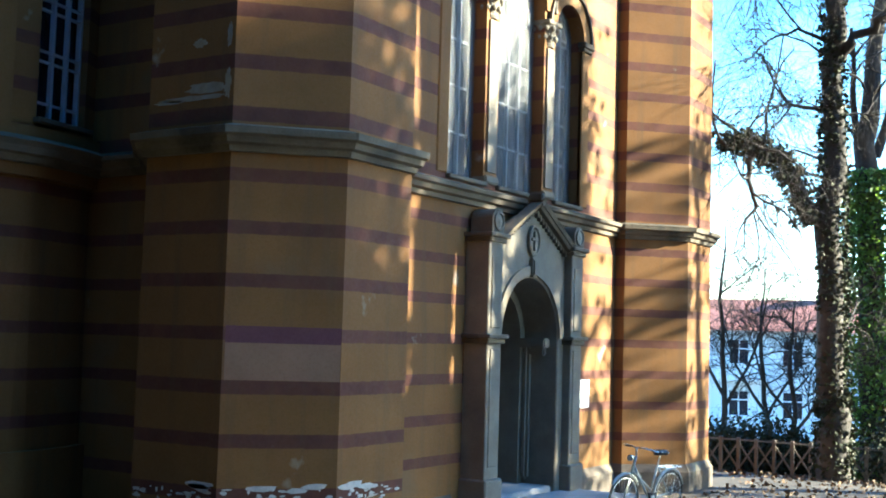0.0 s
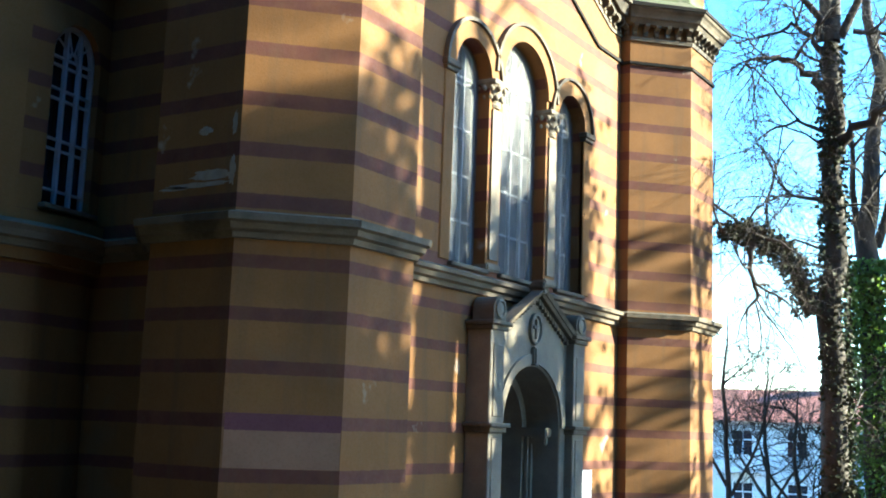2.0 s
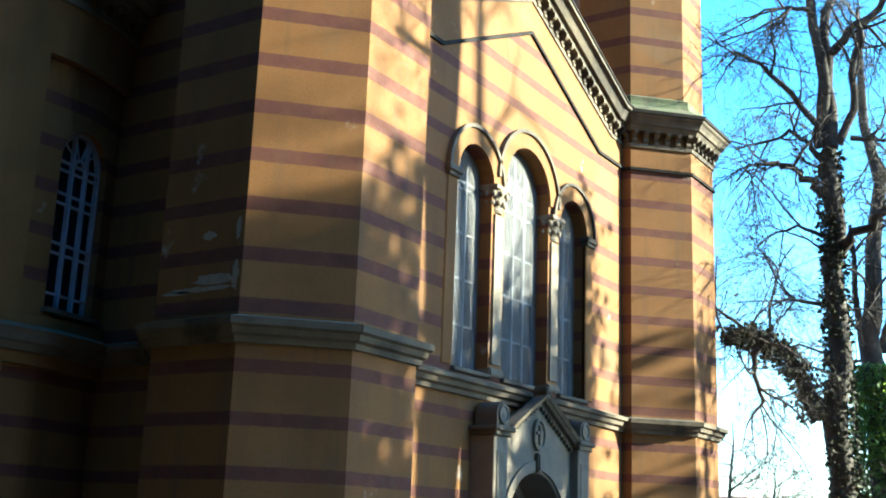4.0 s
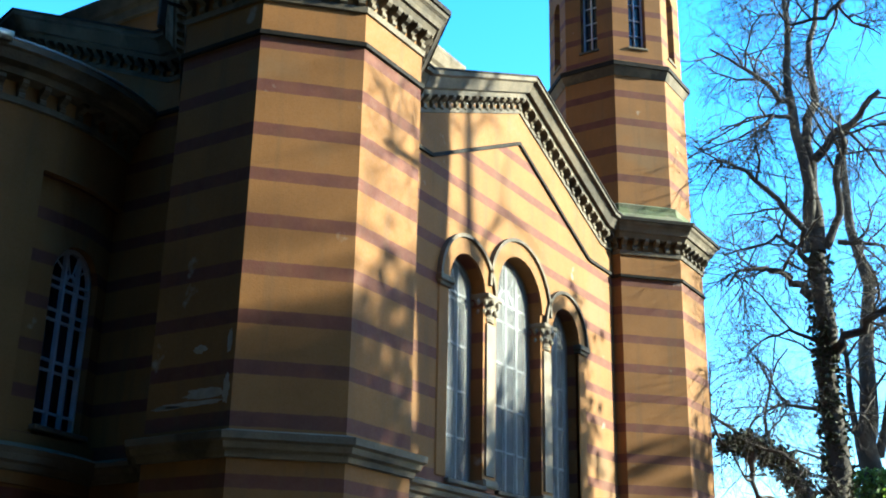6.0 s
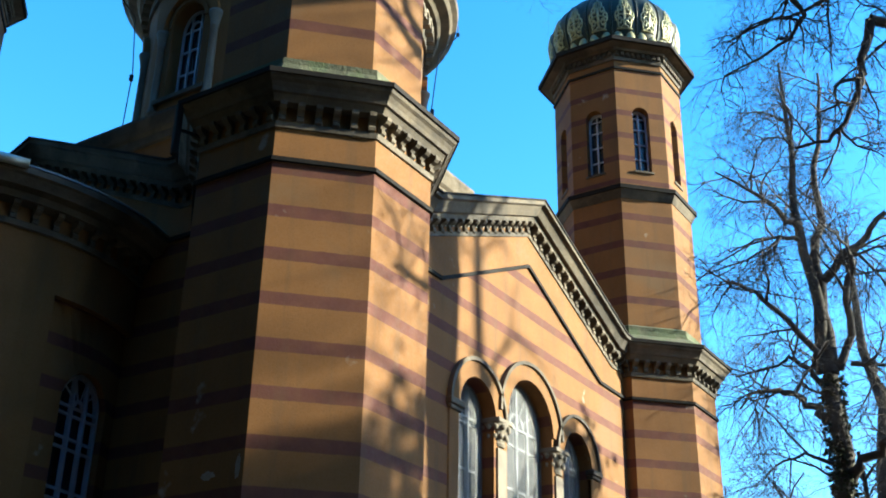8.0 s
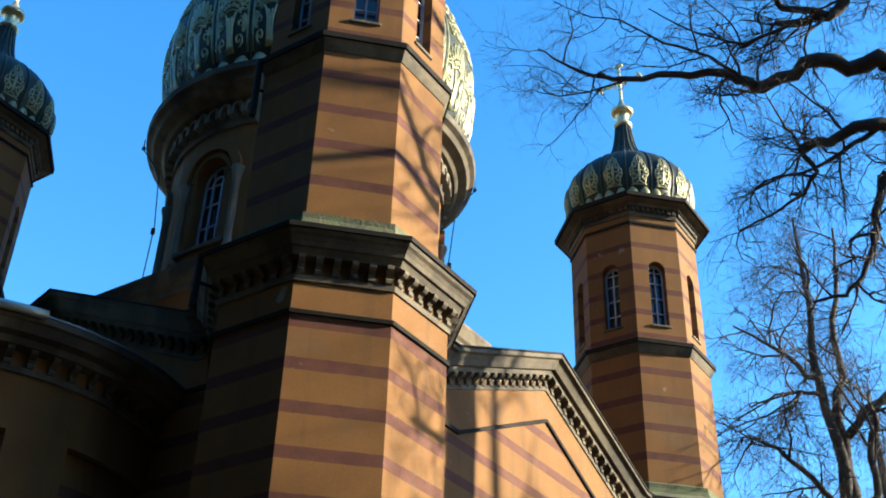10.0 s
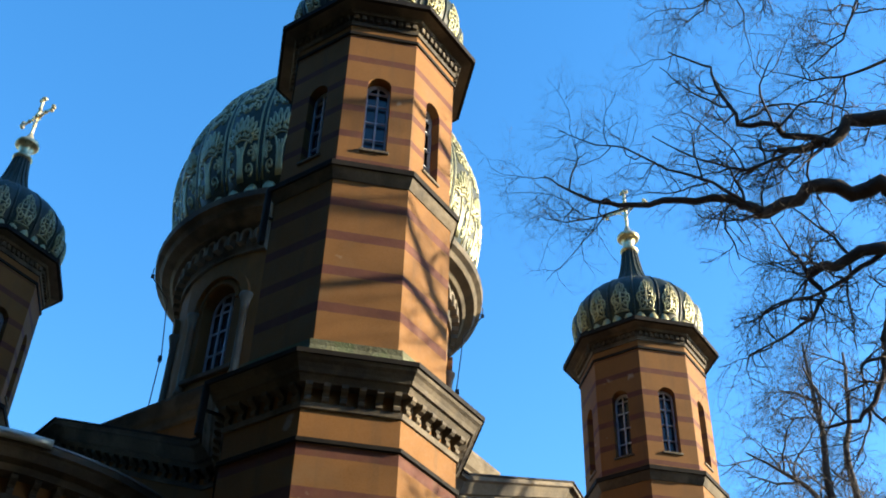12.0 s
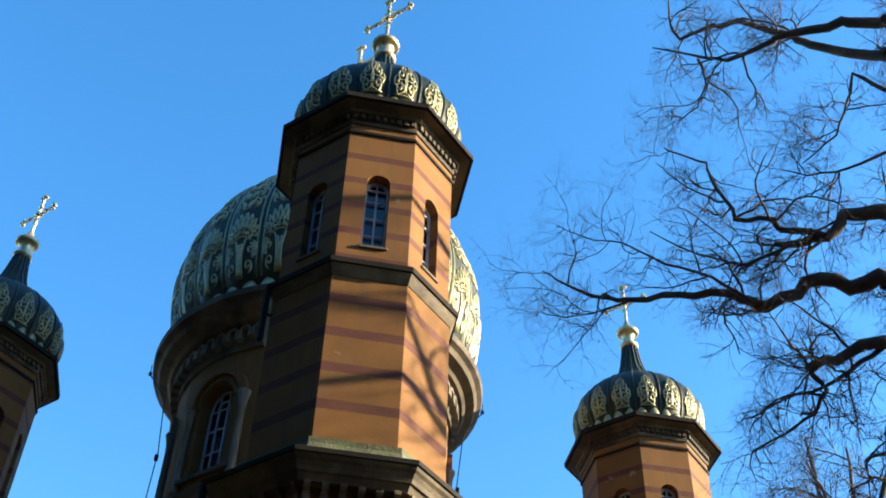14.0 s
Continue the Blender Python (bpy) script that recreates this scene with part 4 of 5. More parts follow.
# ---- trees ----
def tubes_mesh(name, limbs):
    """One mesh from many tapering limbs: (points, radii, sides)."""
    verts, faces = [], []
    for pts, rad, sides in limbs:
        side = None
        base = len(verts)
        for i, p in enumerate(pts):
            d = (pts[min(i + 1, len(pts) - 1)] - pts[max(i - 1, 0)])
            d = d.normalized() if d.length > 1e-9 else Vector((0, 0, 1))
            side = d.orthogonal().normalized() if side is None else (side - d * side.dot(d)).normalized()
            up = d.cross(side)
            for j in range(sides):
                a = 2 * math.pi * j / sides
                verts.append(p + (side * math.cos(a) + up * math.sin(a)) * rad[i])
        for i in range(len(pts) - 1):
            for j in range(sides):
                k = (j + 1) % sides
                o = base + i * sides
                faces.append((o + j, o + k, o + sides + k, o + sides + j))
    me = bpy.data.meshes.new(name)
    me.from_pydata(verts, [], faces)
    me.update()
    for p in me.polygons:
        p.use_smooth = True
    return me


def limb(rng, p, d, length, r0, r1, wander, droop, n=7):
    """A wandering line with falling or rising tendency."""
    pts, rad = [p.copy()], [r0]
    d = d.normalized()
    for i in range(1, n + 1):
        d = (d + Vector((rng.gauss(0, 1), rng.gauss(0, 1), rng.gauss(0, 1))) * wander + Vector((0, 0, -droop))).normalized()
        p = p + d * (length / n)
        pts.append(p.copy())
        rad.append(r0 + (r1 - r0) * i / n)
    return pts, rad


def branch_out(rng, pts, rad, level, out, spec):
    """Adds side branches along a limb, level by level."""
    if level >= len(spec):
        return
    s = spec[level]
    for _ in range(s["count"]):
        f = rng.uniform(s.get("from", 0.2), 1.0) * (len(pts) - 1)
        i = min(int(f), len(pts) - 2)
        p = pts[i].lerp(pts[i + 1], f - i)
        axis = (pts[i + 1] - pts[i]).normalized()
        d = Vector((rng.gauss(0, 1), rng.gauss(0, 1), rng.gauss(0, 1) + s.get("lift", 0.0)))
        d = (d - axis * d.dot(axis)).normalized() * s.get("spread", 0.9) + axis * 0.6
        ln = s["length"] * rng.uniform(0.5, 1.2) * (1.15 - 0.5 * f / (len(pts) - 1))
        r = min(rad[i] * 0.65, s["radius"] * rng.uniform(0.7, 1.2))
        q, qr = limb(rng, p, d, ln, r, r * 0.35, s.get("wander", 0.2), s.get("droop", 0.0), s.get("n", 5))
        out.append((q, qr, s.get("sides", 4)))
        branch_out(rng, q, qr, level + 1, out, spec)


def bark(name, colour):
    return material(name, colour, 0.95, spread=0.35, scale=3, fine=25, bump=0.8, stain=tuple(c * 1.6 for c in colour), stain_at=0.55)[0]


M_BARK = bark("dark_bark", (0.035, 0.028, 0.024))
M_PALEBARK = bark("grey_bark", (0.045, 0.038, 0.032))
M_IVY = material("ivy_leaf", (0.06, 0.105, 0.022), 0.45, spread=0.5, scale=6, bump=0, stain=(0.12, 0.17, 0.04), stain_at=0.5)[0]
M_IVYDRY = material("dark_ivy", (0.035, 0.04, 0.02), 0.6, spread=0.5, scale=6, bump=0, stain=(0.05, 0.045, 0.025), stain_at=0.55, spec=0.15)[0]


leaf_nodes = M_IVY.node_tree                       # ivy leaves let some light through
thin = leaf_nodes.nodes.new("ShaderNodeBsdfTranslucent")
thin.inputs[0].default_value = (0.13, 0.22, 0.03, 1)
blend = leaf_nodes.nodes.new("ShaderNodeMixShader")
blend.inputs[0].default_value = 0.5
leaf_nodes.links.new(leaf_nodes.nodes["Principled BSDF"].outputs[0], blend.inputs[1])
leaf_nodes.links.new(thin.outputs[0], blend.inputs[2])
leaf_nodes.links.new(blend.outputs[0], leaf_nodes.nodes["Material Output"].inputs[0])


def leaves_mesh(rng, name, spots, size, droop=0.5):
    """Many small pointed leaves at the spots given."""
    verts, faces = [], []
    for p in spots:
        d = Vector((rng.gauss(0, 1), rng.gauss(0, 1), rng.gauss(0, 0.6) - droop)).normalized()
        w = d.orthogonal().normalized()
        w = (w * math.cos(rng.uniform(0, 6.28)) + d.cross(w) * math.sin(rng.uniform(0, 6.28))).normalized()
        s = size * rng.uniform(0.6, 1.3)
        nrm = d.cross(w) * s * 0.15
        o = len(verts)
        verts += [p, p + d * s * 0.45 + w * s * 0.42 + nrm, p + d * s, p + d * s * 0.45 - w * s * 0.42 + nrm]
        faces += [(o, o + 1, o + 2), (o, o + 2, o + 3)]
    me = bpy.data.meshes.new(name)
    me.from_pydata(verts, [], faces)
    me.update()
    return me


def tree(label, limbs_, spec, seed, mat, trunk_count, ivy=None, ivy_mat=None, name="bare_tree"):
    """limbs_: the drawn trunk and main limbs as (points, radii). The first trunk_count form the trunk."""
    rng = random.Random(seed)
    t = thing(name, label, "tree", "park trees")
    trunk, out = [], []
    for i, (pts, rad) in enumerate(limbs_):
        pts = [Vector(p) for p in pts]
        fine_pts, fine_rad = [], []
        for j in range(len(pts) - 1):
            for k in range(3):
                f = k / 3
                q = pts[j].lerp(pts[j + 1], f)
                if 0 < j + k:
                    q = q + Vector((rng.gauss(0, 1), rng.gauss(0, 1), rng.gauss(0, 0.5))) * min(0.06, rad[j] * 0.5)
                fine_pts.append(q)
                fine_rad.append(rad[j] + (rad[j + 1] - rad[j]) * f)
        fine_pts.append(pts[-1])
        fine_rad.append(rad[-1])
        (trunk if i < trunk_count else out).append((fine_pts, fine_rad, 10 if i < trunk_count else 7))
        branch_out(rng, fine_pts, fine_rad, 0, out, spec if i >= trunk_count else [dict(spec[0], count=spec[0].get("on_trunk", 4)), *spec[1:]])
    for nm, li in (("trunk", trunk), ("crown", out)):
        me = tubes_mesh(nm, li)
        me.materials.append(mat)
        place(nm, me, t)
    if ivy:
        spots = []
        for pts, rad, count, spread in ivy:
            pts = [Vector(p) for p in pts]
            for _ in range(count):
                f = rng.uniform(0, len(pts) - 1.001)
                i = int(f)
                a = rng.uniform(0, 2 * math.pi)
                d = (pts[i + 1] - pts[i]).normalized()
                s = d.orthogonal().normalized()
                r = rad[i] + (rad[i + 1] - rad[i]) * (f - i) + abs(rng.gauss(0, spread))
                spots.append(pts[i].lerp(pts[i + 1], f - i) + (s * math.cos(a) + d.cross(s) * math.sin(a)) * r)
        me = leaves_mesh(rng, "ivy", spots, 0.1)
        me.materials.append(ivy_mat or M_IVY)
        place("ivy", me, t, "dense climbing ivy")
    return t


def at(hdg, el, dist):
    """The point seen from the camera's stand at a compass angle, a height angle and a level distance."""
    return Vector((EYE[0] + dist * math.cos(radians(hdg)), EYE[1] + dist * math.sin(radians(hdg)), EYE[2] + dist * math.tan(radians(el))))


TWIGS = [dict(count=7, on_trunk=5, length=2.4, radius=0.036, wander=0.16, droop=0.02, n=7, sides=5, lift=0.2),
         dict(count=8, length=1.3, radius=0.015, wander=0.2, droop=0.08, n=6, sides=4),
         dict(count=6, length=0.85, radius=0.0085, wander=0.2, droop=0.16, n=5, sides=3),
         dict(count=3, length=0.5, radius=0.006, wander=0.2, droop=0.2, n=3, sides=3)]
D1 = 24.0
stem = [at(13.15, -6.0, D1), at(13.2, -2, D1), at(13.2, 6, D1), at(13.25, 13, D1), at(13.2, 18.5, D1)]
tree("tall bare tree, its trunk wrapped in dark ivy", [
    (stem, [0.34, 0.27, 0.24, 0.2, 0.17]),
    ([at(13.13, 18.66, 24.0), at(13.51, 21.76, 24.1), at(13.78, 25.75, 24.1), at(13.73, 28.42, 24.2), at(13.65, 31.02, 24.2), at(13.72, 33.58, 24.3)], [0.170, 0.131, 0.103, 0.077, 0.053, 0.030]),
    ([at(13.13, 18.66, 24.0), at(13.07, 21.72, 24.1), at(13.08, 24.96, 24.2), at(12.57, 27.57, 24.3), at(12.11, 30.3, 24.4), at(11.72, 32.8, 24.5)], [0.170, 0.131, 0.103, 0.077, 0.053, 0.030]),
    ([at(13.67, 18.7, 24.0), at(13.78, 19.71, 23.8), at(14.96, 21.34, 23.6), at(16.35, 22.84, 23.4), at(17.49, 23.46, 23.2), at(18.02, 22.84, 23.0)], [0.100, 0.078, 0.062, 0.047, 0.033, 0.020]),
    ([at(13.79, 25.65, 24.0), at(14.2, 26.14, 23.8), at(15.3, 27.27, 23.6), at(16.42, 27.99, 23.5), at(17.77, 28.83, 23.3)], [0.090, 0.067, 0.050, 0.034, 0.020]),
    ([at(13.83, 25.12, 24.0), at(14.83, 25.4, 23.8), at(16.02, 25.35, 23.5), at(17.41, 24.9, 23.3)], [0.060, 0.041, 0.027, 0.015]),
    ([at(13.58, 16.35, 24.0), at(14.19, 17.12, 23.8), at(14.82, 17.78, 23.5), at(15.73, 18.11, 23.3), at(17.04, 18.02, 23.0), at(17.72, 17.31, 22.8)], [0.110, 0.085, 0.067, 0.050, 0.035, 0.020]),
    ([at(13.58, 18.15, 24.0), at(14.2, 18.93, 23.8), at(15.08, 19.59, 23.7), at(15.66, 19.3, 23.5), at(16.98, 19.03, 23.4), at(17.75, 18.88, 23.2)], [0.070, 0.055, 0.044, 0.033, 0.024, 0.015]),
    ([at(12.74, 18.82, 24.0), at(12.07, 20.37, 23.9), at(11.69, 22.84, 23.8), at(11.35, 23.52, 23.6), at(11.56, 24.26, 23.5)], [0.100, 0.084, 0.071, 0.060, 0.050]),
    ([at(12.85, 23.07, 24.0), at(11.94, 23.96, 23.8), at(10.57, 24.85, 23.7), at(9.4, 25.85, 23.5)], [0.110, 0.089, 0.074, 0.060]),
    ([at(12.92, 13.63, 24.0), at(12.04, 14.54, 23.8), at(10.75, 15.44, 23.5), at(9.54, 16.32, 23.3)], [0.130, 0.101, 0.079, 0.060]),
    ([at(12.16, 19.06, 24.0), at(11.1, 18.97, 23.8), at(10.13, 18.69, 23.6)], [0.060, 0.043, 0.030]),
    ([at(14.17, 6.0, 24.0), at(15.29, 8.54, 23.6), at(16.46, 9.43, 23.1), at(17.49, 9.99, 22.7), at(18.39, 9.73, 22.3)], [0.200, 0.147, 0.108, 0.073, 0.040]),
    ([at(16.89, 9.28, 22.5), at(17.15, 8.04, 22.4), at(16.7, 6.69, 22.4), at(17.28, 6.06, 22.3)], [0.070, 0.051, 0.037, 0.025]),
    ([at(13.59, 14.47, 24.0), at(14.88, 15.07, 23.7), at(16.26, 14.6, 23.3), at(17.4, 13.55, 23.0)], [0.050, 0.033, 0.021, 0.010]),
    ([at(13.83, 11.28, 24.0), at(15.38, 11.6, 23.5), at(16.74, 11.1, 23.0)], [0.050, 0.027, 0.010]),
], TWIGS, 11, M_PALEBARK, 3,
    [(stem, [0.33, 0.26, 0.23, 0.18, 0.15], 5200, 0.05), ([at(14.17, 6.0, 24.0), at(15.29, 8.54, 23.6), at(16.46, 9.43, 23.1), at(17.49, 9.99, 22.7), at(18.39, 9.73, 22.3)], [0.22, 0.18, 0.12, 0.06, 0.02], 2300, 0.1)], M_IVYDRY)
D2 = 27.5
stem2 = [at(11.42, -6, D2), at(11.45, 2, D2), at(11.6, 8.4, D2), at(11.5, 12, D2), at(11.15, 17, D2), at(11.5, 25, D2)]
tree("bare tree with bright green ivy on its trunk", [
    (stem2, [0.35, 0.3, 0.26, 0.2, 0.15, 0.05]),
    ([at(11.35, 6, D2), at(12.2, 10, D2), at(12.4, 15, D2 - .5)], [0.14, 0.09, 0.04]),
    ([at(11.3, 9, D2), at(10.2, 13, D2), at(9.5, 18, D2)], [0.12, 0.08, 0.03]),
], TWIGS, 5, M_BARK, 1, [(stem2[:3], [0.55, 0.6, 0.3], 15000, 0.22)], M_IVY)

# the near tree, whose limbs reach over from the side
D3 = 15.0
NEAR = [dict(count=8, on_trunk=0, length=1.6, radius=0.028, wander=0.24, droop=0.0, n=8, sides=5, lift=0.1),
        dict(count=7, length=0.95, radius=0.013, wander=0.24, droop=0.02, n=6, sides=4),
        dict(count=6, length=0.5, radius=0.0065, wander=0.22, droop=0.04, n=4, sides=3),
        dict(count=3, length=0.28, radius=0.0045, wander=0.2, droop=0.05, n=3, sides=3)]
tree("large bare tree with gnarled dark limbs reaching over the church", [
    ([at(-2.2, -8.2, 18.5), at(-2.2, 10, 18.5), at(-2.3, 26, 18.4), at(-2.6, 36, 18.3), at(-3, 43, 18.2), at(-3, 50, 18)], [0.48, 0.4, 0.34, 0.28, 0.18, 0.06]),
    ([at(-3, 42, 18.2), at(-1.5, 47, 17), at(1.23, 51.24, 15.6)], [0.17, 0.15, 0.13]),
    ([at(-2.9, 41, 18.2), at(-1.0, 46, 17), at(2.15, 49.74, 15.8)], [0.16, 0.14, 0.12]),
    ([at(-2.6, 34, 18.3), at(1.2, 39.5, 17), at(5.65, 42.92, 15.5)], [0.2, 0.17, 0.15]),
    ([at(-2.5, 31, 18.3), at(2, 36, 16.9), at(6.98, 39.84, 15.3)], [0.21, 0.18, 0.16]),
    ([at(-2.4, 28, 18.4), at(2.5, 34, 16.9), at(8.04, 37.15, 15.3)], [0.15, 0.13, 0.11]),
    # four unseen limbs, added to throw branch shadows on the near tower
    ([(8.7, -9.0, 10.4), (7.3, -9.6, 11.2), (5.9, -10.0, 11.4)], [0.14, 0.1, 0.04]),
    ([(8.7, -9.0, 13.2), (7.4, -9.5, 14.2), (5.8, -9.9, 15.0), (4.2, -10.3, 15.3)], [0.12, 0.09, 0.07, 0.03]),
    ([(8.6, -9.1, 15.6), (7.4, -9.4, 17.0), (6.0, -9.8, 18.2), (4.6, -10.2, 18.8)], [0.12, 0.09, 0.06, 0.03]),
    ([(8.7, -9.0, 12.4), (7.2, -9.5, 14.3), (6.1, -9.75, 15.1), (5.7, -9.9, 15.9), (5.2, -9.8, 16.5)], [0.12, 0.09, 0.08, 0.07, 0.04]),
    ([at(-2.4, 26, 18.4), at(3, 31.5, 16.9), at(8.52, 34.76, 15.4)], [0.12, 0.1, 0.08]),
    ([at(1.23, 51.24, 15.6), at(4.14, 51.87, 15.5), at(7.83, 52.21, 15.4), at(9.11, 52.27, 15.3), at(10.48, 52.13, 15.3), at(12.75, 51.95, 15.2), at(15.19, 52.54, 15.1), at(18.31, 53.39, 15.0)], [0.130, 0.106, 0.088, 0.072, 0.057, 0.042, 0.028, 0.015]),
    ([at(2.15, 49.74, 15.8), at(5.16, 50.79, 15.8), at(7.18, 51.78, 15.8), at(8.39, 52.39, 15.7), at(11.2, 53.52, 15.7), at(13.37, 53.77, 15.7), at(15.99, 53.49, 15.7), at(16.65, 54.27, 15.6), at(16.35, 55.41, 15.6)], [0.120, 0.101, 0.087, 0.074, 0.063, 0.051, 0.041, 0.030, 0.020]),
    ([at(15.02, 52.38, 15.2), at(14.81, 51.1, 15.2), at(15.78, 50.13, 15.1), at(17.41, 49.66, 15.1)], [0.035, 0.025, 0.017, 0.010]),
    ([at(5.65, 42.92, 15.5), at(8.32, 43.2, 15.4), at(9.62, 42.64, 15.2), at(11.78, 42.68, 15.1), at(12.81, 42.86, 15.0)], [0.150, 0.117, 0.093, 0.071, 0.050]),
    ([at(9.62, 42.64, 15.1), at(12.05, 43.48, 15.1), at(12.44, 43.97, 15.0), at(14.92, 44.45, 15.0), at(14.85, 44.94, 14.9), at(15.86, 46.5, 14.9), at(16.01, 47.36, 14.9), at(17.83, 48.12, 14.8), at(18.76, 48.52, 14.8)], [0.070, 0.059, 0.051, 0.044, 0.037, 0.030, 0.024, 0.018, 0.012]),
    ([at(6.98, 39.84, 15.3), at(8.78, 40.24, 15.2), at(11.4, 40.66, 15.1), at(14.41, 39.98, 15.0), at(15.01, 40.36, 14.9), at(16.27, 40.96, 14.8), at(19.43, 41.36, 14.6), at(22.75, 41.27, 14.5), at(24.55, 41.68, 14.4), at(26.73, 42.37, 14.3), at(28.2, 43.13, 14.2)], [0.160, 0.136, 0.119, 0.103, 0.088, 0.074, 0.060, 0.047, 0.035, 0.022, 0.010]),
    ([at(22.75, 41.27, 14.3), at(25.02, 40.87, 14.3), at(26.87, 40.77, 14.2), at(28.34, 41.03, 14.2)], [0.020, 0.015, 0.011, 0.007]),
    ([at(15.01, 40.36, 14.6), at(17.11, 41.91, 14.5), at(19.87, 42.81, 14.5), at(22.66, 44.21, 14.4), at(24.57, 44.49, 14.4), at(27.04, 45.34, 14.3)], [0.035, 0.027, 0.022, 0.016, 0.012, 0.007]),
    ([at(11.78, 42.68, 15.0), at(14.86, 42.14, 14.9), at(17.92, 43.14, 14.9), at(20.65, 44.58, 14.8)], [0.040, 0.028, 0.018, 0.010]),
    ([at(8.04, 37.15, 15.3), at(10.27, 37.06, 15.2), at(12.65, 36.76, 15.1)], [0.110, 0.090, 0.075]),
    ([at(8.08, 37.02, 15.4), at(10.57, 36.17, 15.3), at(12.33, 35.67, 15.2), at(13.95, 35.66, 15.1), at(16.41, 34.93, 15.0)], [0.050, 0.037, 0.028, 0.020, 0.012]),
    ([at(12.65, 36.76, 15.1), at(11.98, 35.56, 15.1), at(12.95, 34.69, 15.1), at(14.75, 33.89, 15.0), at(16.78, 33.36, 15.0)], [0.050, 0.037, 0.028, 0.020, 0.012]),
    ([at(8.52, 34.76, 15.4), at(9.44, 32.9, 15.4), at(9.41, 32.22, 15.3), at(10.85, 30.32, 15.3), at(11.61, 29.63, 15.2), at(13.41, 29.48, 15.2)], [0.080, 0.063, 0.051, 0.040, 0.030, 0.020]),
    ([at(3.01, 48.24, 15.6), at(4.61, 49.52, 15.6), at(5.61, 48.37, 15.5), at(7.03, 47.04, 15.4), at(9.7, 46.24, 15.4)], [0.050, 0.037, 0.028, 0.020, 0.012]),
    ([at(4.42, 45.54, 15.5), at(7.03, 45.36, 15.4), at(9.55, 45.64, 15.4), at(11.23, 46.27, 15.3)], [0.035, 0.025, 0.017, 0.010]),
], NEAR, 23, M_BARK, 1)

# ---- unseen trees added to shade the church and its yard ----
def evergreen(p, high, wide, seed, count, size, label, t=None):
    """A conifer: a stem and tiers of drooping sprays."""
    rng = random.Random(seed)
    t = t or thing("screen_evergreen", label, "tree", "evergreens round the churchyard")
    p = Vector(p)
    me = tubes_mesh("trunk", [([p, p + Vector((0, 0, high * 0.5)), p + Vector((0, 0, high))], [0.3, 0.2, 0.03], 8)])
    me.materials.append(M_BARK)
    place("trunk", me, t)
    spots = []
    for _ in range(count):
        f = rng.random() ** 1.25
        tier = 0.75 + 0.25 * math.sin(f * 60)
        r = wide * (1 - f) ** 0.8 * tier * math.sqrt(rng.uniform(0.1, 1))
        a = rng.uniform(0, 2 * math.pi)
        spots.append(p + Vector((r * math.cos(a), r * math.sin(a), high * (0.03 + 0.97 * f) - 0.25 * r)))
    me = leaves_mesh(rng, "crown", spots, size)
    me.materials.append(M_IVYDRY)
    place("crown", me, t)
    return t


SHADE = [dict(count=4, on_trunk=3, length=2.2, radius=0.09, wander=0.14, droop=-0.02, n=7, sides=5, lift=0.3),
         dict(count=5, length=1.8, radius=0.035, wander=0.2, droop=0.02, n=5, sides=4),
         dict(count=6, length=0.9, radius=0.014, wander=0.2, droop=0.04, n=3, sides=3)]


def shade_tree(x, y, high, seed):
    rng = random.Random(seed)
    v = lambda dx, dy, dz: (x + dx, y + dy, dz)
    parts_ = [([v(0, 0, -0.5), v(0.1, 0, high * 0.2), v(-0.1, 0.2, high * 0.4), v(0.2, 0, high * 0.65), v(0, 0, high)], [0.4, 0.34, 0.28, 0.18, 0.03])]
    for i in range(9):
        a, z = i * 2.4 + rng.uniform(-0.3, 0.3), high * rng.uniform(0.2, 0.62)
        w = high * rng.uniform(0.15, 0.24)
        parts_.append(([v(0, 0, z), v(w * 0.5 * math.cos(a), w * 0.5 * math.sin(a), z + w * 0.35), v(w * math.cos(a), w * math.sin(a), z + w * rng.uniform(0.4, 0.9))], [0.17, 0.11, 0.03]))
    tree("unseen bare tree added on the sunny side for its branch shadows", parts_, SHADE, seed, M_BARK, 1)


# stands out of view, added to throw limb shadows on the gable wall
shade_tree(15.2, -17.3, 19.5, 81)


def sunward(across, along):
    """A stand on the plan: metres across the sun's line and along it towards the sun."""
    return across * math.cos(SUN_AZ) + along * math.sin(SUN_AZ), across * math.sin(SUN_AZ) - along * math.cos(SUN_AZ)


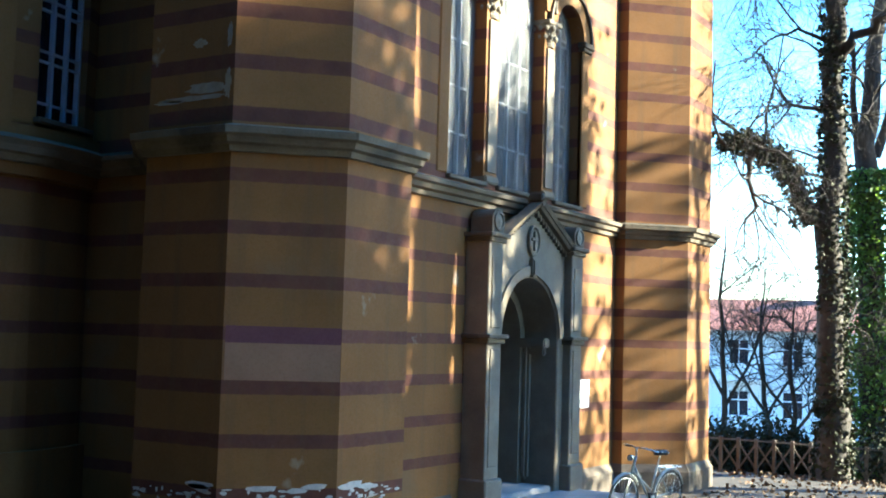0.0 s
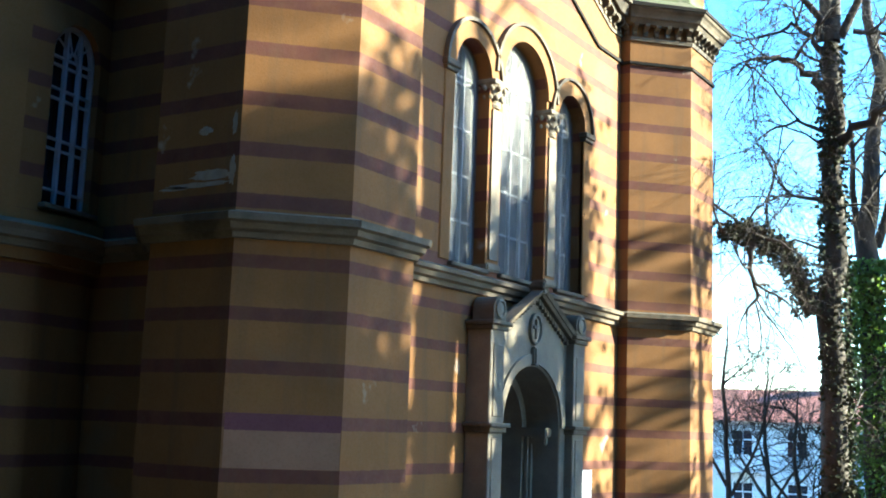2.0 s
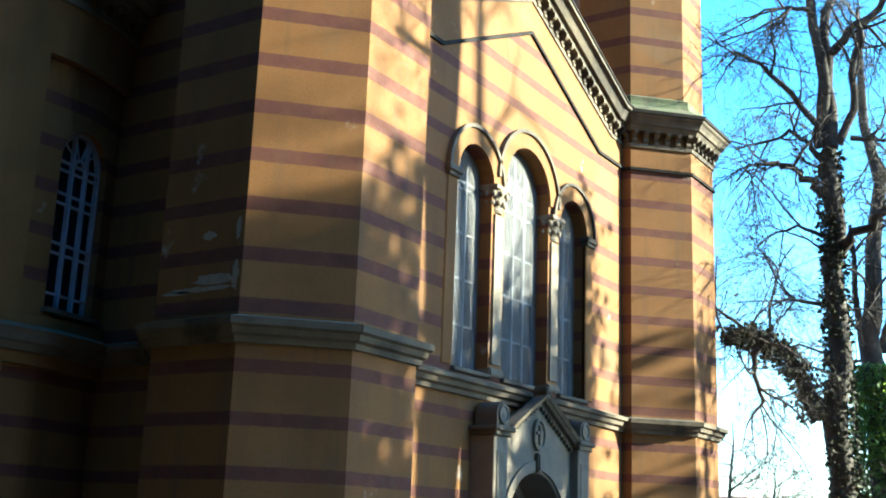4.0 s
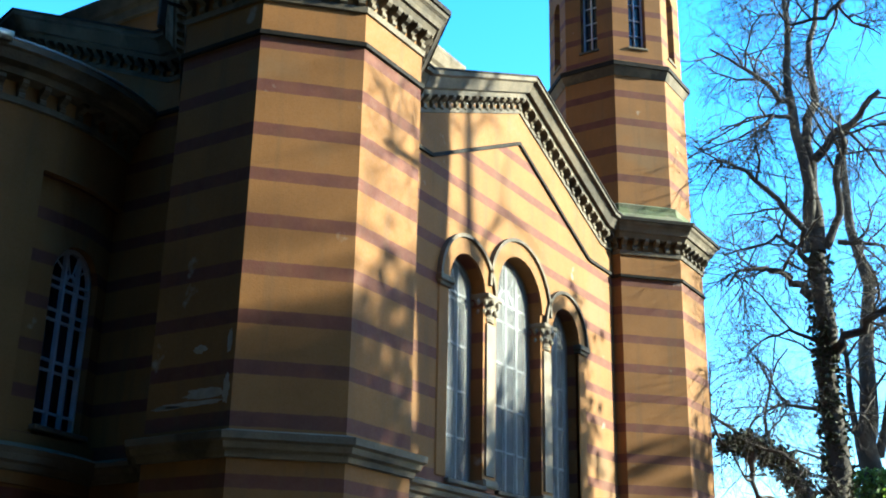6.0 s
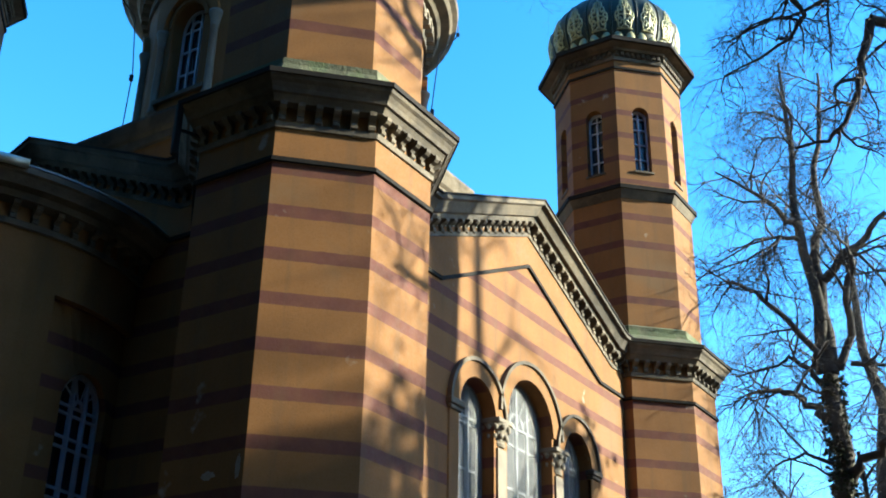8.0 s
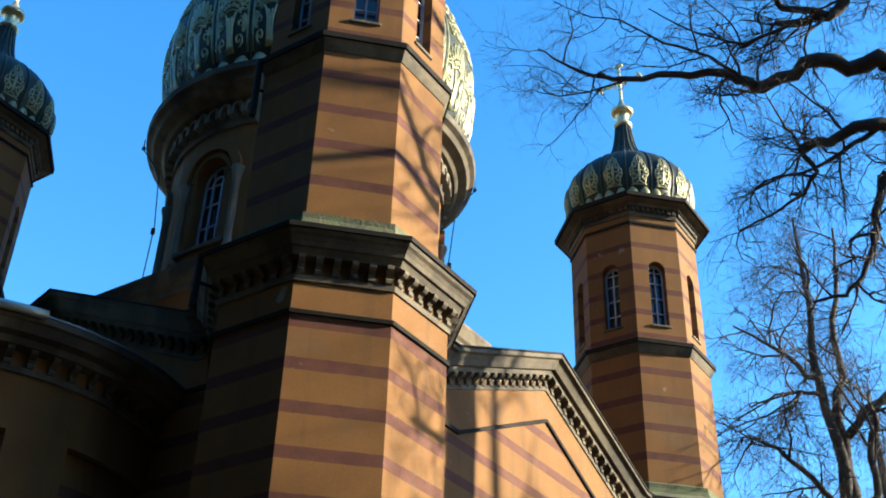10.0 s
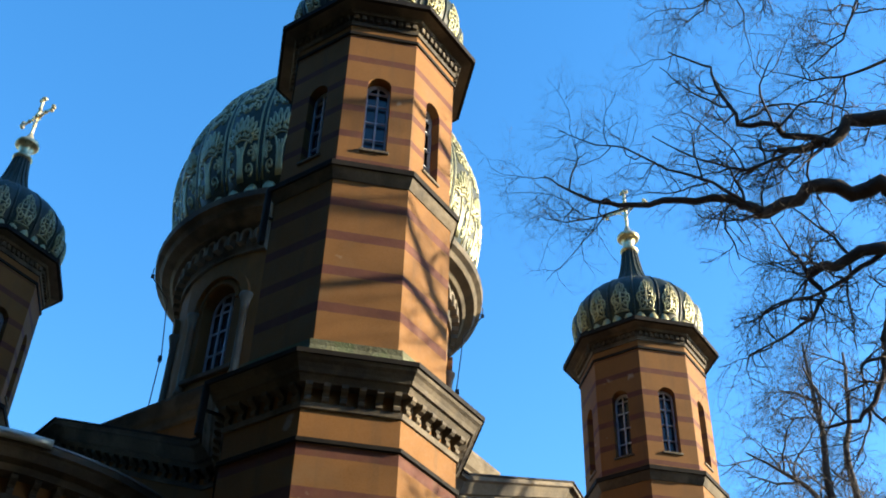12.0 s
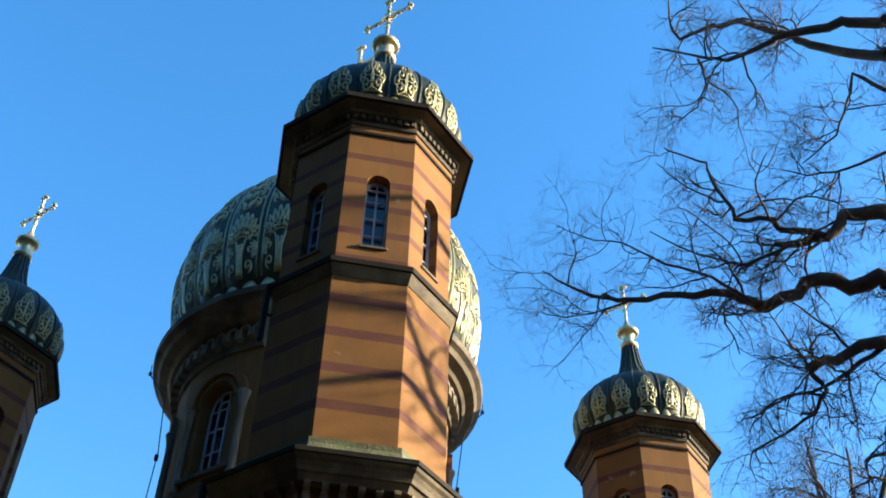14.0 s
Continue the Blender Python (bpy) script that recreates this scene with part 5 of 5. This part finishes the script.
def dapple_tree(across, along, blobs, seed, label):
    """An unseen tree with withered leaves, added to cast dappled shade. blobs: across, height, half width, half height,
    clumps.
    """
    rng = random.Random(seed)
    t = thing("dapple_tree", label, "tree", "trees on the sunny side")
    x, y = sunward(across, along)
    top = max(b[1] for b in blobs)
    stem = [Vector((x + rng.gauss(0, 0.12), y + rng.gauss(0, 0.12), z)) for z in np.linspace(-0.5, top, 9)]
    limbs_, spots = [(stem, [0.3 - 0.03 * i for i in range(9)], 9)], []
    for across_, z, w, h, n in blobs:
        for i in range(n):
            while True:
                p = Vector((rng.uniform(-1, 1), rng.uniform(-1, 1), rng.uniform(-1, 1)))
                if p.length < 1:
                    break
            u, v = sunward(across_ + p.x * w, along + p.y * min(w, 1.6))
            c = Vector((u, v, max(0.5, z + p.z * h)))
            spots += [c + Vector((rng.gauss(0, 0.27), rng.gauss(0, 0.27), rng.gauss(0, 0.27))) for _ in range(30)]
            if i % 4 == 0:
                foot = min(stem, key=lambda q: abs(q.z - c.z + 1.2))
                mid = foot.lerp(c, 0.5) + Vector((rng.gauss(0, 0.1), rng.gauss(0, 0.1), 0.25))
                limbs_.append(([foot, mid, c], [0.05, 0.03, 0.01], 4))
    me = tubes_mesh("trunk", limbs_[:1])
    me.materials.append(M_BARK)
    place("trunk", me, t)
    me = tubes_mesh("limbs", limbs_[1:])
    me.materials.append(M_BARK)
    place("limbs", me, t)
    me = leaves_mesh(rng, "dry_leaves", spots, 0.24)
    me.materials.append(M_DRY)
    place("dry_leaves", me, t, "withered brown leaves")


M_DRY = material("withered_leaf", (0.12, 0.07, 0.035), 0.8, spread=0.4, scale=8, bump=0)[0]
# invented trees out of view; each blob is set where its shadow should fall
dapple_tree(-1.4, 20.0, ((-1.9, 6.4, 2.1, 5.4, 460), (-1.5, 11.2, 0.7, 1.2, 24), (-0.6, 11.6, 0.6, 1.6, 13), (-0.4, 7.2, 0.7, 4.0, 48)), 101, "added unseen tree with dense withered leaves, shading the near tower")
dapple_tree(1.6, 21.5, ((1.5, 5.4, 1.4, 4.6, 40), (1.0, 12.0, 0.6, 3.2, 9), (3.0, 5.2, 1.2, 4.2, 42)), 102, "added unseen tree with withered leaves, dappling the left of the gable wall")
dapple_tree(4.7, 20.5, ((4.3, 5.4, 1.3, 4.4, 62), (5.15, 10.4, 0.42, 3.7, 60), (3.9, 9.7, 0.62, 2.8, 70), (5.9, 5.2, 0.45, 3.8, 13)), 103, "added unseen tree with withered leaves, shading the portal and windows")
dapple_tree(7.2, 23.0, ((7.1, 11.1, 0.5, 0.7, 8), (7.2, 8.9, 0.6, 0.4, 4), (7.0, 6.6, 0.7, 1.4, 10)), 104, "added unseen tree with few withered leaves, casting patches on the far tower")
# unseen evergreens, added: nine shade the ground, the last two block sky light
for i, (across, along) in enumerate(((12.4, 23), (15.0, 25), (17.2, 24), (20.0, 26), (13.0, 27), (15.6, 31), (18.4, 29), (21.6, 33), (25, 30), (-9.4, 17), (-12.5, 21))):
    x, y = sunward(across, along)
    evergreen((x, y, ground_z(x, y) - 0.1), 13.5 + (i * 7) % 3 + (6 if across < 0 else 0), 2.6, 71 + i, 2600, 0.5, "unseen dark evergreen added to shade the ground or block sky light")
# invented tree belt behind and left of the camera, keeps sky light off shaded walls
sky_screen = thing("woodland", "made-up belt of dark trees out of view, blocking sky light", "woodland", kind="stuff")
rng = random.Random(9)
spots, stems = [], []
for i in range(64):
    f = i / 45
    a = radians(88 + 196 * f)
    d = 14.5 + 4.0 * ((i * 7) % 3) / 2 + rng.uniform(-0.8, 0.8)
    px_, py_ = EYE[0] + 2 + d * math.cos(a), EYE[1] + 2 + d * math.sin(a)
    hgt = rng.uniform(25, 31)
    if i >= 46:
        px_, py_ = -7.4 - 2.6 * (i % 3) + rng.uniform(-0.4, 0.4), 5.6 + 2.3 * ((i - 46) // 3) + rng.uniform(-0.5, 0.5)
        hgt = rng.uniform(22, 27)
    stems.append(([Vector((px_, py_, -0.5)), Vector((px_, py_, hgt))], [0.35, 0.05], 6))
    for _ in range(1500):
        g = rng.random() ** 1.2
        r = 3.0 * (1 - g) ** 0.7 * math.sqrt(rng.random())
        b = rng.uniform(0, 2 * math.pi)
        spots.append(Vector((px_ + r * math.cos(b), py_ + r * math.sin(b), hgt * g)))
me = tubes_mesh("stems", stems)
me.materials.append(M_BARK)
place("stems", me, sky_screen)
me = leaves_mesh(rng, "sprays", spots, 0.95)
me.materials.append(material("dark_screen_foliage", (0.026, 0.031, 0.019), 0.8, spread=0.4, scale=1.5, bump=0, spec=0.1)[0])
place("sprays", me, sky_screen)

# ---- beyond the churchyard ----
def fence():
    f = thing("lattice_fence", "low weathered wooden lattice fence along the slope", "fence")
    M_FENCE = material("weathered_fence_wood", (0.16, 0.13, 0.1), 0.9, spread=0.3, scale=4, bump=0.3)[0]
    a, b = at(24, 0, 25.5), at(6, 0, 25.5)
    n = 22
    for i in range(n + 1):
        p = a.lerp(b, i / n)
        z = ground_z(p.x, p.y)
        part("post", solid((p.x - 0.035, p.x + 0.035, p.y - 0.035, p.y + 0.035, z - 0.1, z + 0.75)), M_FENCE, f)
        if i < n:
            q = a.lerp(b, (i + 1) / n)
            zq = ground_z(q.x, q.y)
            for z0, z1 in ((0.1, 0.65), (0.65, 0.1)):
                bm = bmesh.new()
                tube(bm, [(p.x, p.y, z + z0), (q.x, q.y, zq + z1)], 0.025, 4)
                part("slat", bm, M_FENCE, f)
            bm = bmesh.new()
            tube(bm, [(p.x, p.y, z + 0.7), (q.x, q.y, zq + 0.7)], 0.025, 4)
            part("rail", bm, M_FENCE, f)


fence()


def shrub(p, w, h, seed, label, mat, count=2600, size=0.1):
    rng = random.Random(seed)
    s = thing("shrub", label, "shrub", "shrubs behind the fence")
    stems = []
    for _ in range(14):
        d = Vector((rng.gauss(0, 0.5), rng.gauss(0, 0.5), 1))
        q, r = limb(rng, Vector(p), d, h * rng.uniform(0.7, 1.1), 0.03, 0.006, 0.12, 0.0, 6)
        stems.append((q, r, 4))
        branch_out(rng, q, r, 0, stems, [dict(count=6, length=h * 0.35, radius=0.01, n=4, sides=3)])
    me = tubes_mesh("stems", stems)
    me.materials.append(M_BARK)
    place("stems", me, s)
    spots = []
    for _ in range(count):
        q = rng.choice(stems)[0]
        spots.append(q[rng.randrange(1, len(q))] + Vector((rng.gauss(0, 1), rng.gauss(0, 1), rng.gauss(0, 1))) * w * 0.14)
    me = leaves_mesh(rng, "foliage", spots, size)
    me.materials.append(mat)
    place("foliage", me, s)


for i, (h, dd, hh) in enumerate(((18.6, 27, 1.3), (17.2, 28, 1.1), (15.6, 27.5, 1.2), (14.3, 28, 1.0), (10.2, 26, 1.5))):
    p = at(h, 0, dd)
    shrub((p.x, p.y, ground_z(p.x, p.y) - 0.1), 1.4, hh, 40 + i, "dark evergreen shrub behind the fence", M_IVYDRY)


BUSHY = [dict(count=9, on_trunk=9, length=1.9, radius=0.03, wander=0.2, droop=-0.02, n=5, sides=4, lift=0.3),
         dict(count=8, length=1.1, radius=0.014, wander=0.22, droop=0.02, n=4, sides=3),
         dict(count=6, length=0.6, radius=0.008, wander=0.22, droop=0.03, n=3, sides=3)]
for h, dd, top, sd in ((18.2, 31, 6.4, 61), (16.3, 33, 5.6, 62), (14.9, 31.5, 4.6, 63)):
    p = at(h, 0, dd)
    z = ground_z(p.x, p.y) - 0.1
    tree("slender bare sapling beyond the fence", [([(p.x, p.y, z), (p.x + 0.1, p.y, z + top * 0.35), (p.x - 0.1, p.y + 0.1, z + top * 0.7), (p.x, p.y, z + top)], [0.09, 0.07, 0.05, 0.015]),
         ([(p.x + 0.05, p.y, z + top * 0.25), (p.x + 0.5, p.y - 0.7, z + top * 0.5), (p.x + 0.6, p.y - 1.1, z + top * 0.8)], [0.05, 0.035, 0.012]),
         ([(p.x + 0.05, p.y, z + top * 0.3), (p.x - 0.3, p.y + 0.8, z + top * 0.55), (p.x - 0.3, p.y + 1.2, z + top * 0.85)], [0.05, 0.035, 0.012])], BUSHY, sd, M_BARK, 1)


def house(hdg, dist, wide, deep, base, eave, ridge, storeys, bays, wall_c, roof_c, label, turn_by=0.0):
    h = thing("apartment_building", label, "building", "houses beyond the park")
    p = at(hdg, 0, dist)
    h.matrix_basis = turn(hdg - 90 + turn_by, p.x, p.y, 0)
    mw = material("pale_house_render", wall_c, 0.9, spread=0.08, scale=0.4, bump=0.05)[0]
    mr = material("red_roof_tiles", roof_c, 0.9, spread=0.25, scale=0.8, fine=6, bump=0.4)[0]
    sh = (eave - base) / storeys
    bw = wide / bays
    hol = []
    for s in range(storeys):
        for b in range(bays):
            x, z = -wide / 2 + bw * (b + 0.5), base + sh * (s + 0.32)
            hol.append([(x - 0.55, z), (x + 0.55, z), (x + 0.55, z + 1.5), (x - 0.55, z + 1.5)])
    part("wall", slab([(-wide / 2, base), (wide / 2, base), (wide / 2, eave), (-wide / 2, eave)], hol, 0, 0.35), mw, h)
    part("side_wall", solid((-wide / 2, -wide / 2 + 0.3, 0.35, deep, base, eave), (wide / 2 - 0.3, wide / 2, 0.35, deep, base, eave), (-wide / 2, wide / 2, deep, deep + 0.3, base, eave)), mw, h)
    for x in hol:
        w = part("window", solid((x[0][0], x[1][0], 0.12, 0.16, x[0][1], x[2][1])), M_GLASS, h)
        cx = (x[0][0] + x[1][0]) / 2
        part("frame", solid((cx - 0.04, cx + 0.04, 0.06, 0.12, x[0][1], x[2][1]), (x[0][0], x[1][0], 0.06, 0.12, x[0][1] + 0.95, x[0][1] + 1.02)), M_SIGN, w)
    for b in range(0, bays, 3):
        x = -wide / 2 + bw * (b + 0.5)
        for s in range(1, storeys):
            z = base + sh * s + 0.2
            part("balcony", solid((x - 1.2, x + 1.2, -1.1, 0.0, z - 0.15, z), (x - 1.2, x + 1.2, -1.1, -1.04, z, z + 0.9)), mw, h)
    bm = bmesh.new()
    o = 0.5
    v = [bm.verts.new(c) for c in ((-wide / 2 - o, -o, eave), (wide / 2 + o, -o, eave), (wide / 2 + o, deep + o, eave), (-wide / 2 - o, deep + o, eave), (-wide / 2 - o, deep / 2, ridge), (wide / 2 + o, deep / 2, ridge))]
    for f in ((0, 1, 5, 4), (2, 3, 4, 5), (0, 4, 3), (1, 2, 5), (0, 3, 2, 1)):
        bm.faces.new([v[i] for i in f])
    bmesh.ops.recalc_face_normals(bm, faces=bm.faces[:])
    roof = part("roof", bm, mr, h, "red tiled gable roof")
    for x in (-wide * 0.3, wide * 0.22):
        part("chimney", solid((x - 0.4, x + 0.4, deep / 2 - 0.4, deep / 2 + 0.4, ridge - 0.8, ridge + 0.9)), mr, roof)


house(17.5, 72, 22, 10, -6.2, 3.0, 5.1, 3, 7, (0.7, 0.72, 0.74), (0.27, 0.1, 0.07), "pale rendered three-storey house with a red tiled roof", -6)
house(4, 80, 30, 10, -6.4, 2.6, 5.0, 3, 9, (0.6, 0.58, 0.52), (0.25, 0.11, 0.08), "pale three-storey house behind the park trees", 5)


# ---- bicycle ----
def bicycle(p, deg, lean):
    b = thing("bicycle", "old silver-grey town bicycle leaning near the tower", "bicycle")
    b.matrix_basis = pose(*p, 0, 0, deg) @ pose(0, 0, 0, lean, 0, 0)
    M_TYRE = material("bicycle_tyre", (0.02, 0.02, 0.02), 0.8, spread=0.2, bump=0.1)[0]
    M_CHROME = material("dull_chrome", (0.6, 0.6, 0.58), 0.3, metal=0.9, spread=0.1, bump=0)[0]
    M_FRAME = material("silver_frame_paint", (0.34, 0.36, 0.34), 0.35, metal=0.3, spread=0.1, bump=0)[0]
    M_SADDLE = material("black_saddle", (0.02, 0.02, 0.022), 0.35, spread=0.2, bump=0.1)[0]

    def ring(r, w, x):
        bm = bmesh.new()
        pts = [(x + r * math.cos(2 * math.pi * i / 36), 0, 0.34 + r * math.sin(2 * math.pi * i / 36)) for i in range(37)]
        tube(bm, pts, w, 8)
        return bm
    for x in (-0.54, 0.54):
        w = part("wheel", turned([(0.025, -0.04), (0.025, 0.04)], 10, phase=0), M_CHROME, b, at=pose(x, 0, 0.34, 90, 0, 0))
        inv = w.matrix_basis.inverted()
        for nm, bm, mt in (("tyre", ring(0.325, 0.018, x), M_TYRE), ("rim", ring(0.3, 0.01, x), M_CHROME)):
            part(nm, bm, mt, w, at=inv, smooth=True)
        bm = bmesh.new()
        for i in range(24):
            a = 2 * math.pi * i / 24
            tube(bm, [(x + 0.02 * math.cos(a + 1), 0, 0.34 + 0.02 * math.sin(a + 1)), (x + 0.3 * math.cos(a), 0, 0.34 + 0.3 * math.sin(a))], 0.002, 3)
        part("spokes", bm, M_CHROME, w, at=inv)
        bm = bmesh.new()
        a0, a1 = (20, 190) if x > 0 else (30, 150)
        pts = [(x + 0.365 * math.cos(radians(a)), 0, 0.34 + 0.365 * math.sin(radians(a))) for a in range(a0, a1, 8)]
        tube(bm, pts, 0.022, 6, flat=0.5)
        part("mudguard", bm, M_FRAME, b, smooth=True)
    bm = bmesh.new()
    head, crank, seat, rear, fork = (-0.38, 0, 0.82), (0.06, 0, 0.3), (0.2, 0, 0.78), (0.54, 0, 0.34), (-0.54, 0, 0.34)
    for a, c, r in ((head, crank, 0.018), ((-0.37, 0, 0.72), (0.1, 0, 0.42), 0.016), (crank, seat, 0.017), (crank, rear, 0.011), (seat, rear, 0.011), ((-0.34, 0, 0.94), (-0.42, 0, 0.68), 0.02), ((-0.42, 0, 0.68), fork, 0.014)):
        tube(bm, [a, c], r, 8)
    part("frame", bm, M_FRAME, b, "silver-grey step-through frame", smooth=True)
    bm = bmesh.new()
    tube(bm, [(-0.33, 0, 0.92), (-0.36, 0, 1.06)], 0.012, 8)
    tube(bm, [(-0.14, -0.3, 1.02), (-0.26, -0.28, 1.05), (-0.38, -0.14, 1.08), (-0.37, 0, 1.06), (-0.38, 0.14, 1.08), (-0.26, 0.28, 1.05), (-0.14, 0.3, 1.02)], 0.012, 8)
    bars_ = part("handlebar", bm, M_CHROME, b, "swept chrome handlebar", smooth=True)
    for k in (-1, 1):
        bm = bmesh.new()
        tube(bm, [(-0.22, k * 0.285, 1.04), (-0.11, k * 0.3, 1.015)], 0.018, 8)
        part("grip", bm, M_SADDLE, bars_, smooth=True)
    part("lamp", turned([(0.03, 0), (0.045, 0.05), (0.045, 0.07)], 12, phase=0), M_CHROME, bars_, at=pose(-0.42, 0, 0.92, 0, -90, 0))
    bm = turned([(0.02, 0), (0.1, 0.0), (0.12, 0.03), (0.1, 0.06), (0.02, 0.07)], 16, phase=0)
    bmesh.ops.scale(bm, vec=(1.25, 0.85, 1), verts=bm.verts)
    for v in bm.verts:
        if v.co.x < 0:
            v.co.y *= 0.55
            v.co.x *= 1.2
    sad = part("saddle", bm, M_SADDLE, b, "black sprung saddle", at=pose(0.25, 0, 0.93), smooth=True)
    bm = bmesh.new()
    tube(bm, [seat, (0.24, 0, 0.93)], 0.012, 8)
    part("seat_post", bm, M_CHROME, b)
    bm = bmesh.new()
    for k in (-0.06, 0.0, 0.06):
        tube(bm, [(0.28, k, 0.74), (0.72, k, 0.74)], 0.006, 5)
    tube(bm, [(0.72, -0.06, 0.74), (0.72, 0.06, 0.74)], 0.006, 5)
    for k in (-0.06, 0.06):
        tube(bm, [(0.6, k, 0.74), (0.54, k, 0.34)], 0.006, 5)
    part("luggage_rack", bm, M_CHROME, b)
    bm = turned([(0.09, -0.006), (0.09, 0.006)], 20, phase=0)
    ch = part("chainwheel", bm, M_CHROME, b, at=pose(0.06, -0.04, 0.3, 90, 0, 0))
    for k in (-1, 1):
        bm = bmesh.new()
        tube(bm, [(0.06, k * 0.05, 0.3), (0.06 + k * 0.12, k * 0.07, 0.3 - k * 0.11)], 0.009, 6)
        box(bm, 0.06 + k * 0.12 - 0.04, 0.06 + k * 0.12 + 0.04, k * 0.07 - 0.01, k * 0.07 + k * 0.09, 0.3 - k * 0.11 - 0.012, 0.3 - k * 0.11 + 0.012)
        part("pedal", bm, M_IRON, b)


bicycle((5.95, -2.0, -0.43), -14, 6)


# ---- fallen leaves ----
rng = random.Random(77)
spots = []
for _ in range(7000):
    x, y = rng.uniform(6.2, 26), rng.uniform(-9, 3.5)
    if -1.75 < y and x < 11.8:
        continue
    spots.append(Vector((x, y, ground_z(x, y) + rng.uniform(0.004, 0.05))))
me = leaves_mesh(rng, "fallen_leaves", spots, 0.09, 0.0)
me.materials.append(M_DRY)
tagged(place("fallen_leaves", me), "scattered brown fallen leaves on the soil", "leaves", kind="stuff")
